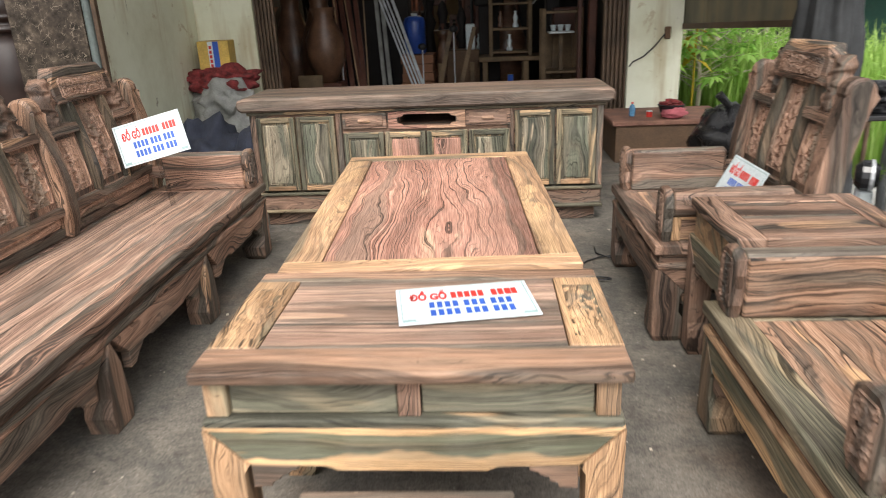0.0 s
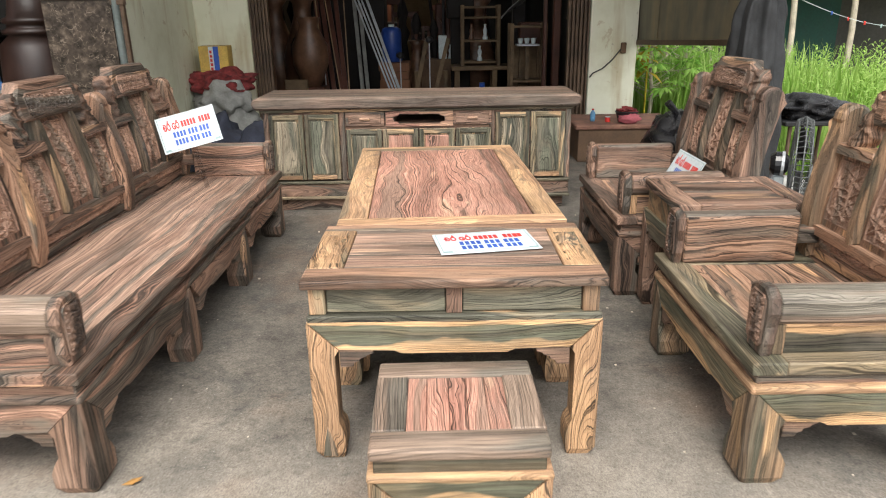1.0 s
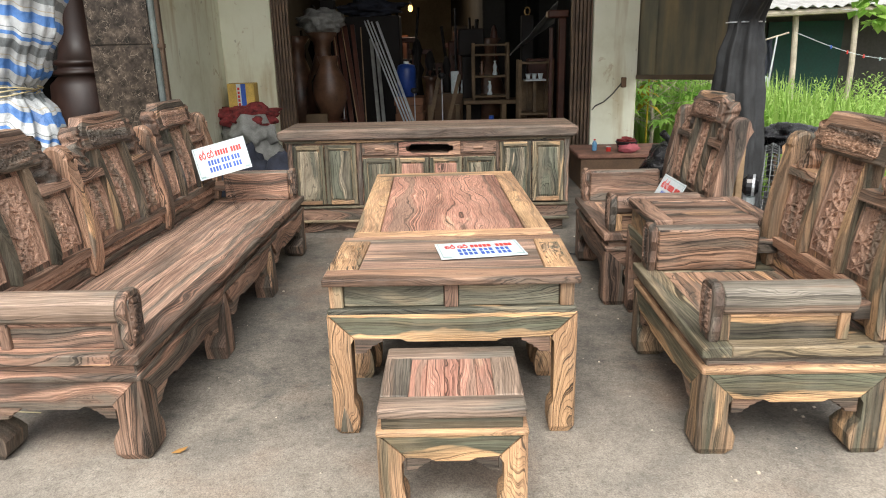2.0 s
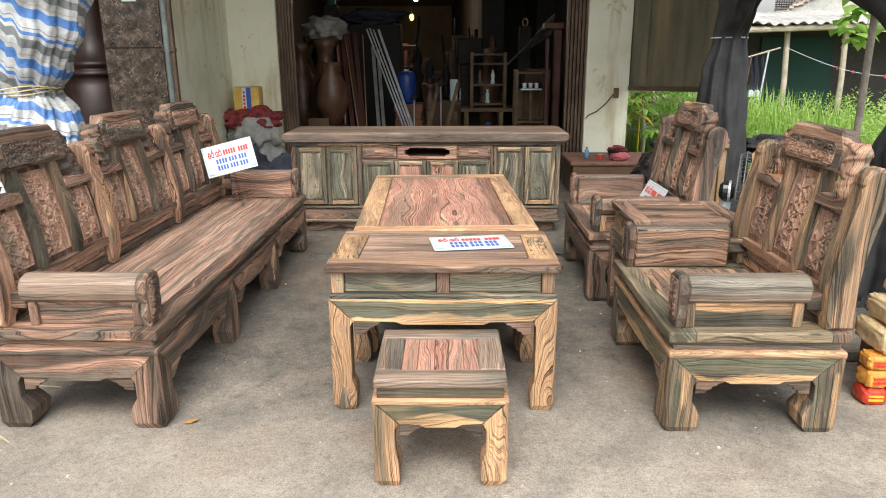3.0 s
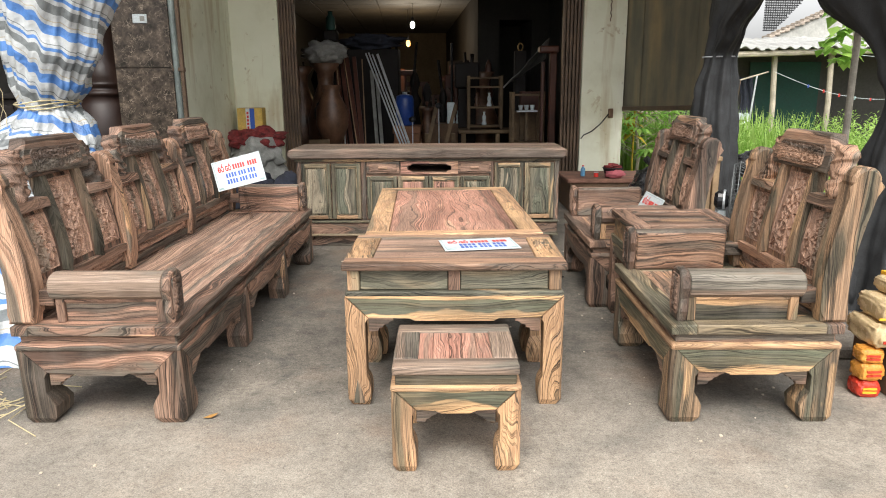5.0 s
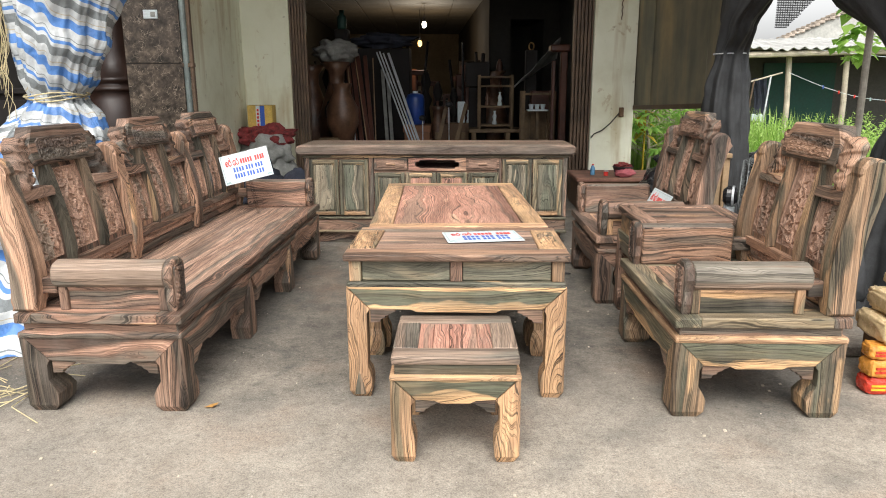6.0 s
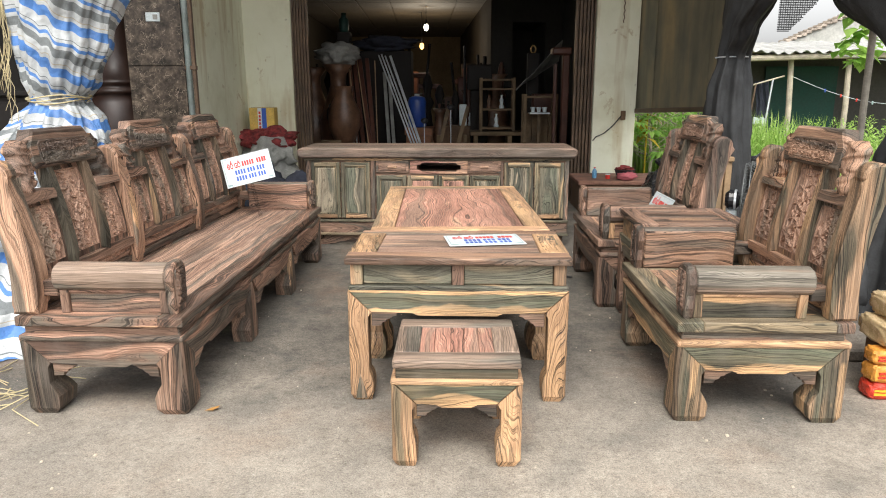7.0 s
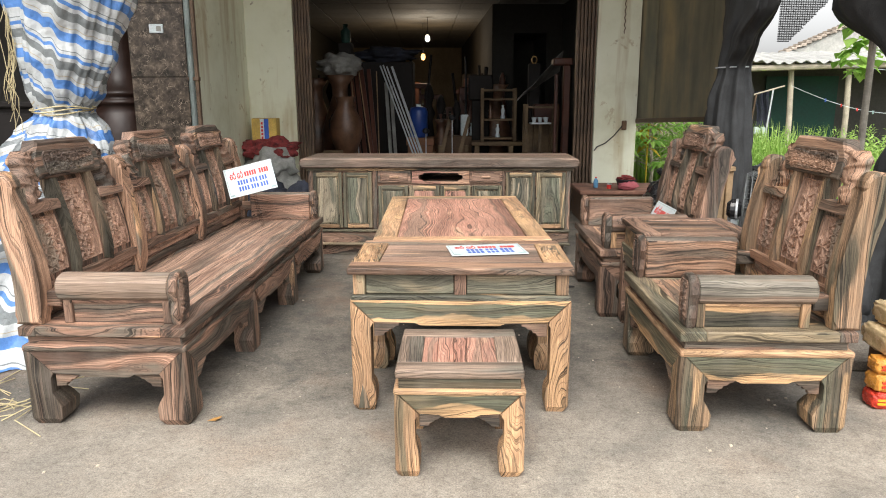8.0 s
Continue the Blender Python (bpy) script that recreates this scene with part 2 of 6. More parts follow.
WOOD_EDGED = wood("sap_edged_rosewood", (0.05, 0.044, 0.034), (0.22, 0.15, 0.095), (0.36, 0.25, 0.155), (0.64, 0.395, 0.205), (0.09, 0.088, 0.062), 0.68, 0.46, 60.0, 0.7, lines=0.8, patch=0.6, rim=(0.0, 0.016))
WOOD_LIP = wood("tan_ledge_wood", (0.2, 0.12, 0.075), (0.42, 0.25, 0.145), (0.54, 0.33, 0.19), (0.6, 0.38, 0.21), (0.26, 0.19, 0.12), 0.5, 0.62, 40.0, 0.9, lines=0.45, patch=0.3)
WOOD_DRAWER = wood("grey_olive_drawer_wood", (0.07, 0.066, 0.05), (0.19, 0.16, 0.11), (0.31, 0.25, 0.16), (0.55, 0.36, 0.2), (0.13, 0.13, 0.095), 0.66, 0.48, 50.0, 0.9, lines=0.78)
WOOD_CARVED = wood("carved_rosewood", (0.13, 0.075, 0.052), (0.36, 0.215, 0.15), (0.48, 0.3, 0.21), (0.54, 0.35, 0.22), (0.25, 0.18, 0.13), 0.7, 0.68, 55.0, 0.6, 0.66, lines=0.55, patch=0.4)


def plain(name, col, rough=0.6, metal=0.0, vary=0.25, scale=6.0, grain=0.2, depth=0.002):
    """One colour with drifts of wear and a fine tooth."""
    m, nt, b = material(name, rough, metal)
    p = where(nt)
    big, fine = grit(nt, p, scale, 4.0, 0.6), grit(nt, p, scale * 14, 3.0, 0.6)
    lo, hi = tuple(c * (1 - vary) for c in col), tuple(min(1.0, c * (1 + vary)) for c in col)
    c = ramp(nt, big, [(0.3, lo), (0.7, hi)])
    c = mix(nt, 1.0, c, ramp(nt, fine, [(0.3, 0.85), (0.7, 1.12)]), "MULTIPLY")
    nt.links.new(c, b.inputs["Base Color"])
    nt.links.new(ramp(nt, big, [(0.3, max(0.05, rough - 0.1)), (0.7, min(1.0, rough + 0.1))]), b.inputs["Roughness"])
    bump(nt, b, fine, grain, depth)
    return m


def concrete():
    """Worn concrete, grime and porch shade both painted into its inner part, with pale road dust blown over its outer
    part.
    """
    m, nt, b = material("worn_concrete", 0.85)
    p = where(nt)
    big, mid_, fine = grit(nt, p, 0.9, 5.0, 0.6, 0.4), grit(nt, p, 5.0, 6.0, 0.7), grit(nt, p, 110.0, 5.0, 0.75)
    c = ramp(nt, big, [(0.28, (0.165, 0.15, 0.13)), (0.5, (0.25, 0.226, 0.192)), (0.7, (0.36, 0.32, 0.265))])
    c = mix(nt, 1.0, c, ramp(nt, mid_, [(0.32, 0.55), (0.5, 1.0), (0.7, 1.3)]), "MULTIPLY")
    blot = grit(nt, vec(nt, "ADD", p, (1.3, 8.0, 0.0)), 2.3, 6.0, 0.7, 0.6)
    c = mix(nt, ramp(nt, blot, [(0.47, 0.0), (0.62, 0.7)]), c, (0.125, 0.125, 0.115))
    scuff = grit(nt, p, 26.0, 6.0, 0.75, 0.3)
    c = mix(nt, 1.0, c, ramp(nt, scuff, [(0.32, 0.72), (0.5, 1.0), (0.7, 1.22)]), "MULTIPLY")
    earth = grit(nt, vec(nt, "ADD", p, (4.3, 1.7, 0.0)), 1.6, 5.0, 0.65)
    c = mix(nt, ramp(nt, earth, [(0.53, 0.0), (0.7, 0.6)]), c, (0.3, 0.205, 0.145))
    c = mix(nt, 1.0, c, ramp(nt, fine, [(0.3, 0.5), (0.5, 1.0), (0.7, 1.45)]), "MULTIPLY")
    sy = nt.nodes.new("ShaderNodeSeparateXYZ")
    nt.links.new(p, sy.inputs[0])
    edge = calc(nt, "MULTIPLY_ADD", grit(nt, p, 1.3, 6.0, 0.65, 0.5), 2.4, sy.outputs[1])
    # the inner multiply carries grime and the shade under the roof
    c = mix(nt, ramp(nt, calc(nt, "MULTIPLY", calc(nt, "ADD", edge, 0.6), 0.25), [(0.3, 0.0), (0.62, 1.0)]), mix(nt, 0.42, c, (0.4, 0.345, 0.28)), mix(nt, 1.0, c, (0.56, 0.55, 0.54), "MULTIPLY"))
    pit = grit(nt, vec(nt, "ADD", p, (7.0, 3.0, 0.0)), 48.0, 5.0, 0.75)
    c = mix(nt, 1.0, c, ramp(nt, pit, [(0.3, 0.62), (0.46, 1.0), (0.7, 1.2)]), "MULTIPLY")
    speck = grit(nt, p, 190.0, 3.0, 0.7)
    c = mix(nt, 1.0, c, ramp(nt, speck, [(0.32, 0.6), (0.5, 1.0), (0.7, 1.3)]), "MULTIPLY")
    vo = nt.nodes.new("ShaderNodeTexVoronoi")
    nt.links.new(p, vo.inputs["Vector"])
    vo.inputs["Scale"].default_value = 24.0
    c = mix(nt, ramp(nt, vo.outputs["Distance"], [(0.04, 0.5), (0.07, 0.0)]), c, (0.55, 0.52, 0.48))
    nt.links.new(c, b.inputs["Base Color"])
    h = mix(nt, 0.5, mid_, fine)
    bump(nt, b, h, 0.5, 0.006)
    return m


def plaster():
    m, nt, b = material("stained_cream_plaster", 0.8)
    p = where(nt)
    big, fine = grit(nt, p, 1.6, 5.0, 0.65), grit(nt, p, 40.0, 4.0, 0.6)
    c = ramp(nt, big, [(0.3, (0.62, 0.61, 0.45)), (0.5, (0.75, 0.755, 0.6)), (0.75, (0.81, 0.815, 0.67))])
    run = grit(nt, vec(nt, "MULTIPLY", p, (5.0, 5.0, 0.6)), 1.0, 4.0, 0.6)
    c = mix(nt, ramp(nt, run, [(0.54, 0.0), (0.7, 0.65)]), c, (0.42, 0.32, 0.16))
    peel = grit(nt, vec(nt, "ADD", p, (2.0, 5.0, 3.0)), 3.2, 6.0, 0.7, 0.5)
    c = mix(nt, ramp(nt, peel, [(0.6, 0.0), (0.64, 0.7)]), c, (0.5, 0.42, 0.27))
    spot = grit(nt, p, 9.0, 3.0, 0.5)
    c = mix(nt, ramp(nt, spot, [(0.68, 0.0), (0.74, 0.7)]), c, (0.22, 0.18, 0.12))
    nt.links.new(c, b.inputs["Base Color"])
    bump(nt, b, fine, 0.25, 0.003)
    return m


def marble():
    m, nt, b = material("dark_brown_marble", 0.2)
    b.inputs["Specular IOR Level"].default_value = 0.22
    p = where(nt)
    warped = vec(nt, "ADD", p, vec(nt, "MULTIPLY", grit(nt, p, 9.0, 4.0, 0.6), (0.22, 0.22, 0.22)))
    vo = nt.nodes.new("ShaderNodeTexVoronoi")
    vo.feature = "DISTANCE_TO_EDGE"
    nt.links.new(warped, vo.inputs["Vector"])
    vo.inputs["Scale"].default_value = 25.0
    big = grit(nt, p, 14.0, 4.0, 0.65)
    c = ramp(nt, big, [(0.35, (0.028, 0.024, 0.019)), (0.56, (0.09, 0.07, 0.055)), (0.72, (0.2, 0.16, 0.12))])
    vein = calc(nt, "MULTIPLY", ramp(nt, vo.outputs["Distance"], [(0.0, 1.0), (0.05, 0.0)]), ramp(nt, grit(nt, p, 18.0, 3.0), [(0.46, 0.0), (0.64, 0.9)]))
    c = mix(nt, vein, c, (0.42, 0.34, 0.26))
    nt.links.new(c, b.inputs["Base Color"])
    return m


def striped_tarp():
    """Woven plastic with blue, white and grey bands across it; the bands follow the cloth."""
    m, nt, b = material("striped_woven_plastic", 0.45)
    uv = nt.nodes.new("ShaderNodeAttribute")
    uv.attribute_name = "cloth"
    s = nt.nodes.new("ShaderNodeSeparateXYZ")
    nt.links.new(uv.outputs["Vector"], s.inputs[0])
    f = calc(nt, "FRACT", calc(nt, "MULTIPLY", s.outputs[1], 1 / 0.25))
    white, blue, grey = (0.52, 0.545, 0.55), (0.09, 0.23, 0.55), (0.19, 0.21, 0.215)
    r = nt.nodes.new("ShaderNodeValToRGB")
    r.color_ramp.interpolation = "CONSTANT"
    nt.links.new(f, r.inputs["Fac"])
    stops = [(0.0, white), (0.14, blue), (0.33, white), (0.4, (0.45, 0.4, 0.3)), (0.42, white), (0.55, grey), (0.72, white), (0.8, blue), (0.87, white), (0.93, grey), (0.95, white)]
    for i, (at, col) in enumerate(stops):
        el = r.color_ramp.elements[i] if i < 2 else r.color_ramp.elements.new(at)
        el.position, el.color = at, (*col, 1)
    dirt = grit(nt, where(nt), 6.0, 5.0, 0.65)
    c = mix(nt, 1.0, r.outputs["Color"], ramp(nt, dirt, [(0.3, 0.55), (0.65, 1.05)]), "MULTIPLY")
    nt.links.new(c, b.inputs["Base Color"])
    weave = grit(nt, where(nt), 30.0, 4.0, 0.6)
    bump(nt, b, weave, 0.6, 0.018)
    return m


def glow(name, col, strength):
    m, nt, b = material(name, 0.5)
    b.inputs["Base Color"].default_value = (*col, 1)
    b.inputs["Emission Color"].default_value = (*col, 1)
    b.inputs["Emission Strength"].default_value = strength
    return m


def leafy(name, a, c):
    """Leaves that let light through."""
    m, nt, b = material(name, 0.55)
    gi = nt.nodes.new("ShaderNodeNewGeometry")
    col = ramp(nt, gi.outputs["Random Per Island"], [(0.0, a), (1.0, c)])
    nt.links.new(col, b.inputs["Base Color"])
    tr = nt.nodes.new("ShaderNodeBsdfTranslucent")
    nt.links.new(col, tr.inputs["Color"])
    both = nt.nodes.new("ShaderNodeMixShader")
    both.inputs[0].default_value = 0.5
    nt.links.new(b.outputs[0], both.inputs[1])
    nt.links.new(tr.outputs[0], both.inputs[2])
    nt.links.new(both.outputs[0], nt.nodes["Material Output"].inputs["Surface"])
    return m


CONCRETE, PLASTER, MARBLE, TARP = concrete(), plaster(), marble(), striped_tarp()
SOIL = plain("damp_soil", (0.16, 0.12, 0.075), 0.95, 0, 0.4, 3.0, 0.7, 0.02)
STEEL_PAINT = plain("brown_gate_paint", (0.13, 0.085, 0.055), 0.5, 0.2, 0.5, 5.0)
def stained_metal():
    """Old sheet metal with rust and rain runs down it."""
    m, nt, b = material("rain_stained_metal", 0.55, 0.2)
    p = where(nt)
    run = grit(nt, vec(nt, "MULTIPLY", p, (2.5, 2.5, 0.5)), 1.0, 4.0, 0.55)
    big = grit(nt, p, 2.0, 4.0, 0.6)
    c = ramp(nt, run, [(0.32, (0.11, 0.1, 0.07)), (0.5, (0.23, 0.205, 0.14)), (0.66, (0.4, 0.3, 0.16))])
    c = mix(nt, ramp(nt, big, [(0.45, 0.0), (0.7, 0.6)]), c, (0.1, 0.105, 0.095))
    nt.links.new(c, b.inputs["Base Color"])
    bump(nt, b, run, 0.2, 0.004)
    return m


STAINED_METAL = stained_metal()
CLEAR, _nt, _b = material("clear_acrylic", 0.05)
_b.inputs["Transmission Weight"].default_value, _b.inputs["IOR"].default_value = 1.0, 1.1
SHEET_METAL = plain("grimy_sheet_metal", (0.12, 0.1, 0.068), 0.6, 0.2, 0.55, 2.6)
BLACK_CLOTH = plain("black_shade_cloth", (0.032, 0.034, 0.036), 0.8, 0, 0.5, 9.0, 0.4, 0.004)
CARTON = plain("yellow_carton", (0.62, 0.42, 0.1), 0.7)
BROWN_BOX = plain("brown_board", (0.13, 0.078, 0.045), 0.8)
PALE_WOOD = plain("raw_pine", (0.34, 0.23, 0.13), 0.75, 0, 0.35, 4.0)
RED_WOOD = plain("red_stained_wood", (0.085, 0.03, 0.018), 0.5, 0, 0.4, 5.0)
ZINC = plain("zinc_pipe", (0.6, 0.63, 0.66), 0.4, 0.4, 0.25)
BLUE = plain("blue_plastic", (0.02, 0.06, 0.28), 0.4)
RED_CLOTH = plain("red_patterned_cloth", (0.22, 0.035, 0.035), 0.9, 0, 0.7, 24.0, 0.6, 0.01)
GREY_CLOTH = plain("grey_cloth", (0.32, 0.32, 0.3), 0.9, 0, 0.3, 8.0, 0.6, 0.01)
NAVY_CLOTH = plain("navy_cloth", (0.035, 0.04, 0.06), 0.9, 0, 0.4, 8.0, 0.6, 0.01)
BLACK_BAG = plain("black_plastic_film", (0.012, 0.012, 0.014), 0.25, 0, 0.4, 9.0, 0.5, 0.02)
SIGN_WHITE = plain("white_sign_board", (0.6, 0.67, 0.69), 0.35, 0, 0.05)
SIGN_RED = plain("red_print", (0.62, 0.04, 0.03), 0.4, 0, 0.1)
SIGN_BLUE = plain("blue_print", (0.03, 0.1, 0.45), 0.4, 0, 0.1)
SIGN_TEAL = plain("grey_green_print", (0.3, 0.42, 0.42), 0.4, 0, 0.1)
CERAMIC = plain("dull_ceramic", (0.14, 0.072, 0.042), 0.4, 0, 0.6, 5.0)
BLACK_PLASTIC = plain("black_plastic", (0.016, 0.016, 0.018), 0.55)
# grey taken down in base colour for daylight that barely gets indoors
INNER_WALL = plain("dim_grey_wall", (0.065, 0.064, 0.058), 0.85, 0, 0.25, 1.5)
# darker copy of raw timber, the shop's dimness put into its colour
SHOP_WOOD = plain("dim_raw_timber", (0.15, 0.1, 0.056), 0.8, 0, 0.45, 5.0)
# near-black base colour stands in for the unlit rooms' shade
SHADED_WALL = plain("shade_darkened_wall", (0.03, 0.028, 0.025), 0.9, 0, 0.4, 1.2)
# white panels, greyed in base colour for the low light under them
INNER_CEILING = plain("dimmed_white_ceiling_panel", (0.24, 0.245, 0.245), 0.8, 0, 0.1, 2.0)
BAMBOO = plain("weathered_pole", (0.48, 0.42, 0.33), 0.8, 0, 0.25, 6.0)
GREEN_SHEET = plain("dark_green_sheet", (0.005, 0.06, 0.045), 0.6, 0, 0.2, 2.0)
FIBRE_ROOF = plain("fibre_cement_roof", (0.42, 0.42, 0.4), 0.9, 0, 0.25, 2.0)
STRAW = plain("pale_straw", (0.52, 0.44, 0.26), 0.9)
GRASS = leafy("weed_green", (0.24, 0.42, 0.07), (0.5, 0.68, 0.2))
LEAF = leafy("broad_leaf_green", (0.2, 0.42, 0.06), (0.45, 0.68, 0.16))


# ---- the setting ----
TURN = pose(0, 5.0, 0, 0, 0, 3.5)  # the building stands a little askew to the furniture


def setting(name, bm, mat, label, category, turned=True):
    ob = tagged(part(name, bm, mat), label, category, "", "structure")
    if turned:
        ob.matrix_basis = TURN
    return ob


setting("ground", block(-400, 400, -400, 400, -0.6, -0.06, 0.0), SOIL, "bare damp soil with weeds round the shop", "ground", False)
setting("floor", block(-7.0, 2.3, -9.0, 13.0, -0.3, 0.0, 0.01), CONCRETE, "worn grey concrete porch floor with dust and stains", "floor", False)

WL, WR, JL, JR = -2.275, 1.86, -1.785, 1.4
setting("wall_left", block(WL - 0.2, WL, -1.95, 0.0, 0, 4.0, 0.004), PLASTER, "cream plaster side wall with brown stains", "wall")
bm = bmesh.new()
slab(bm, WL - 0.2, JL, 0, 0.22, 0, 4.0, 0.004)
slab(bm, JR, WR, 0, 0.22, 0, 4.0, 0.004)
slab(bm, JL, JR, 0, 0.22, 2.75, 4.0, 0.0)
setting("wall_back", bm, PLASTER, "cream plaster shopfront wall with peeling stains", "wall")
setting("porch_roof", block(-6.0, 2.4, -3.6, 0.3, 3.85, 3.91, 0.0), FIBRE_ROOF, "pale corrugated porch roof", "roof")
beams = thing("roof_beam", "grey steel beam carrying the curtains", "beam", "porch beams")
part("beam", block(2.14, 2.27, 0.0, 5.2, 3.3, 3.38, 0.004), SHEET_METAL, beams)
beams2 = thing("roof_beam", "grey steel beam carrying the striped tarpaulin", "beam", "porch beams")
part("beam", block(-2.2, -2.1, 0.6, 3.0, 3.2, 3.28, 0.004), SHEET_METAL, beams2)
# the shop room
RY, RX0, RX1, RZ = 12.0, -2.6, 1.7, 2.62
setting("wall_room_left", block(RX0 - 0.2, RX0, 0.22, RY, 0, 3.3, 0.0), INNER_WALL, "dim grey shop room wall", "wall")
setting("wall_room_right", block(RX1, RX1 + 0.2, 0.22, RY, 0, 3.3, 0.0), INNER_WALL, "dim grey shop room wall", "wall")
# warm, lighter base colour adds the amber bulb's glow to this wall
setting("wall_room_end", block(RX0 - 0.2, RX1 + 0.2, RY, RY + 0.2, 0, 3.3, 0.0), plain("amber_tinted_wall", (0.32, 0.26, 0.17), 0.85, 0, 0.25, 1.5), "dim end wall of the shop room", "wall")
bm = bmesh.new()
slab(bm, 0.62, 0.95, 3.4, RY, 0, RZ, 0.0)
slab(bm, 1.45, RX1, 3.4, RY, 0, RZ, 0.0)
slab(bm, 0.95, 1.45, 3.4, RY, 2.2, RZ, 0.0)
slab(bm, 0.95, 1.45, 4.6, RY, 0, 2.2, 0.0)
setting("wall_partition", bm, SHADED_WALL, "grey partition with a dark doorway", "wall")
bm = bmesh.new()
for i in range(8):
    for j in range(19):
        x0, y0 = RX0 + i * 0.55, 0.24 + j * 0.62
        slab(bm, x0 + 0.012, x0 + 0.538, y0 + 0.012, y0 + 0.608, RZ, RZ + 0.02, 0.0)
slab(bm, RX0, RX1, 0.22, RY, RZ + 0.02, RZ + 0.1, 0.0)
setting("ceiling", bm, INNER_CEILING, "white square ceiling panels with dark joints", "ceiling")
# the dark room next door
setting("wall_side_room", block(-7.0, WL - 0.2, -0.2, 0.0, 0, 4.0, 0.0), SHADED_WALL, "dark wall of the neighbouring room", "wall")
setting("wall_far_left", block(-7.2, -7.0, -6.0, 0.0, 0, 4.0, 0.0), SHADED_WALL, "dark side wall of the neighbouring room", "wall")

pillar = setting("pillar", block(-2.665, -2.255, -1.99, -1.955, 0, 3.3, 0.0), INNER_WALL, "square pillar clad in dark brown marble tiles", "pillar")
for j in range(7):
    z = -0.235 + j * 0.538
    part("tile", block(-2.665, -2.255, -2.004, -1.99, max(0, z + 0.002), min(3.3, z + 0.535), 0.0015), MARBLE, pillar)
part("tile_edge", block(-2.255, -2.243, -2.002, -1.955, 0, 3.3, 0.0), MARBLE, pillar)

switch = thing("light_switch", "white plastic light switch on the marble pillar", "switch")
part("plate", block(-2.5, -2.395, -2.014, -2.004, 1.7, 1.765, 0.003), SIGN_WHITE, switch)
part("rocker", block(-2.445, -2.41, -2.018, -2.014, 1.715, 1.75, 0.002), GREY_CLOTH, switch)
switch.matrix_basis = TURN
pipe = thing("wall_pipe", "grey-green steel pipe down the wall corner", "pipe")
part("pipe", tube(bmesh.new(), [(-2.218, -1.985, 0), (-2.218, -1.985, 3.3)], 0.023, 14), plain("grey_green_steel", (0.2, 0.235, 0.225), 0.5, 0.3, 0.4, 4.0), pipe)
part("channel", block(-2.192, -2.166, -1.99, -1.95, 0.0, 3.3, 0.003), STEEL_PAINT, pipe, "rusty brown edge channel")
for z in (0.5, 1.35, 1.95, 2.6):
    part("bracket", block(-2.246, -2.16, -2.002, -1.95, z, z + 0.03, 0.003), STEEL_PAINT, pipe)
pipe.matrix_basis = TURN


def folding_gate(x0, x1, label):
    """A steel folding gate pushed together: upright channels, each set at a slant."""
    own = thing("folding_gate", label, "gate", "folding gates")
    n = 11
    for i in range(n):
        x = x0 + (x1 - x0) * (i + 0.5) / n
        y = 0.05 + 0.03 * (i % 2)
        part("channel", block(x - 0.007, x + 0.007, y - 0.03, y + 0.03, 0.0, 2.7, 0.002), STEEL_PAINT, own)
    for z in (0.5, 1.2, 1.9):
        part("hinge_bar", block(x0, x1, 0.085, 0.095, z, z + 0.025, 0.0), STEEL_PAINT, own)
    own.matrix_basis = TURN
    return own


folding_gate(JL + 0.005, JL + 0.17, "brown steel folding gate pushed together at the jamb")
folding_gate(JR - 0.215, JR - 0.005, "brown steel folding gate pushed together at the jamb")

# hanging sheet-metal side panel
side_panel = thing("metal_side_panel", "grimy brown corrugated sheet metal hanging as porch side", "panel")
for k in range(4):
    ya, yb2 = 0.2 - k * 0.56, 0.2 - (k + 1) * 0.56 - 0.05
    bm = bmesh.new()
    sheet(bm, 25, 2, lambda u, v: (1.872 - 0.08 * (ya + u * (yb2 - ya)) + 0.005 * (k % 2) + 0.002 * math.sin(u * 5 + k), ya + u * (yb2 - ya), 0.955 - 0.035 * (ya + u * (yb2 - ya)) + v * 2.2), 0.003)
    part("metal_sheet", bm, STAINED_METAL, side_panel)
bm = block(1.845, 1.868, -1.88, -0.01, 0.955, 1.0, 0.004)
for v in bm.verts:
    v.co.z -= 0.035 * v.co.y
    v.co.x -= 0.08 * v.co.y
part("bottom_batten", bm, STEEL_PAINT, side_panel)
bm = block(1.845, 1.868, -1.86, -0.01, 2.3, 2.35, 0.004)
for v in bm.verts:
    v.co.x -= 0.08 * v.co.y
part("top_batten", bm, STEEL_PAINT, side_panel)
side_panel.matrix_basis = TURN
porch_post = thing("porch_post", "rusty grey steel porch post", "post")
part("post", tube(bmesh.new(), [(2.245, 1.485, 0), (2.235, 1.485, 3.3)], 0.019, 12), plain("rusty_steel", (0.27, 0.25, 0.21), 0.6, 0.3, 0.6, 5.0), porch_post)
part("foot_plate", block(2.17, 2.295, 1.43, 1.57, 0.0, 0.012, 0.002), STEEL_PAINT, porch_post)

conduit = thing("wall_cable", "black cable hanging from a box on the wall", "cable")
part("junction_box", block(1.7, 1.75, -0.03, 0.0, 0.88, 0.98, 0.006), BROWN_BOX, conduit)
part("cable", tube(bmesh.new(), [(1.7, -0.02, 0.92), (1.62, -0.015, 0.82), (1.53, -0.012, 0.74), (1.44, -0.012, 0.7), (1.41, -0.012, 0.66)], 0.006), BLACK_PLASTIC, conduit)
conduit.matrix_basis = TURN
chain = thing("wall_chain", "rusty chain hanging on the cream wall", "chain")
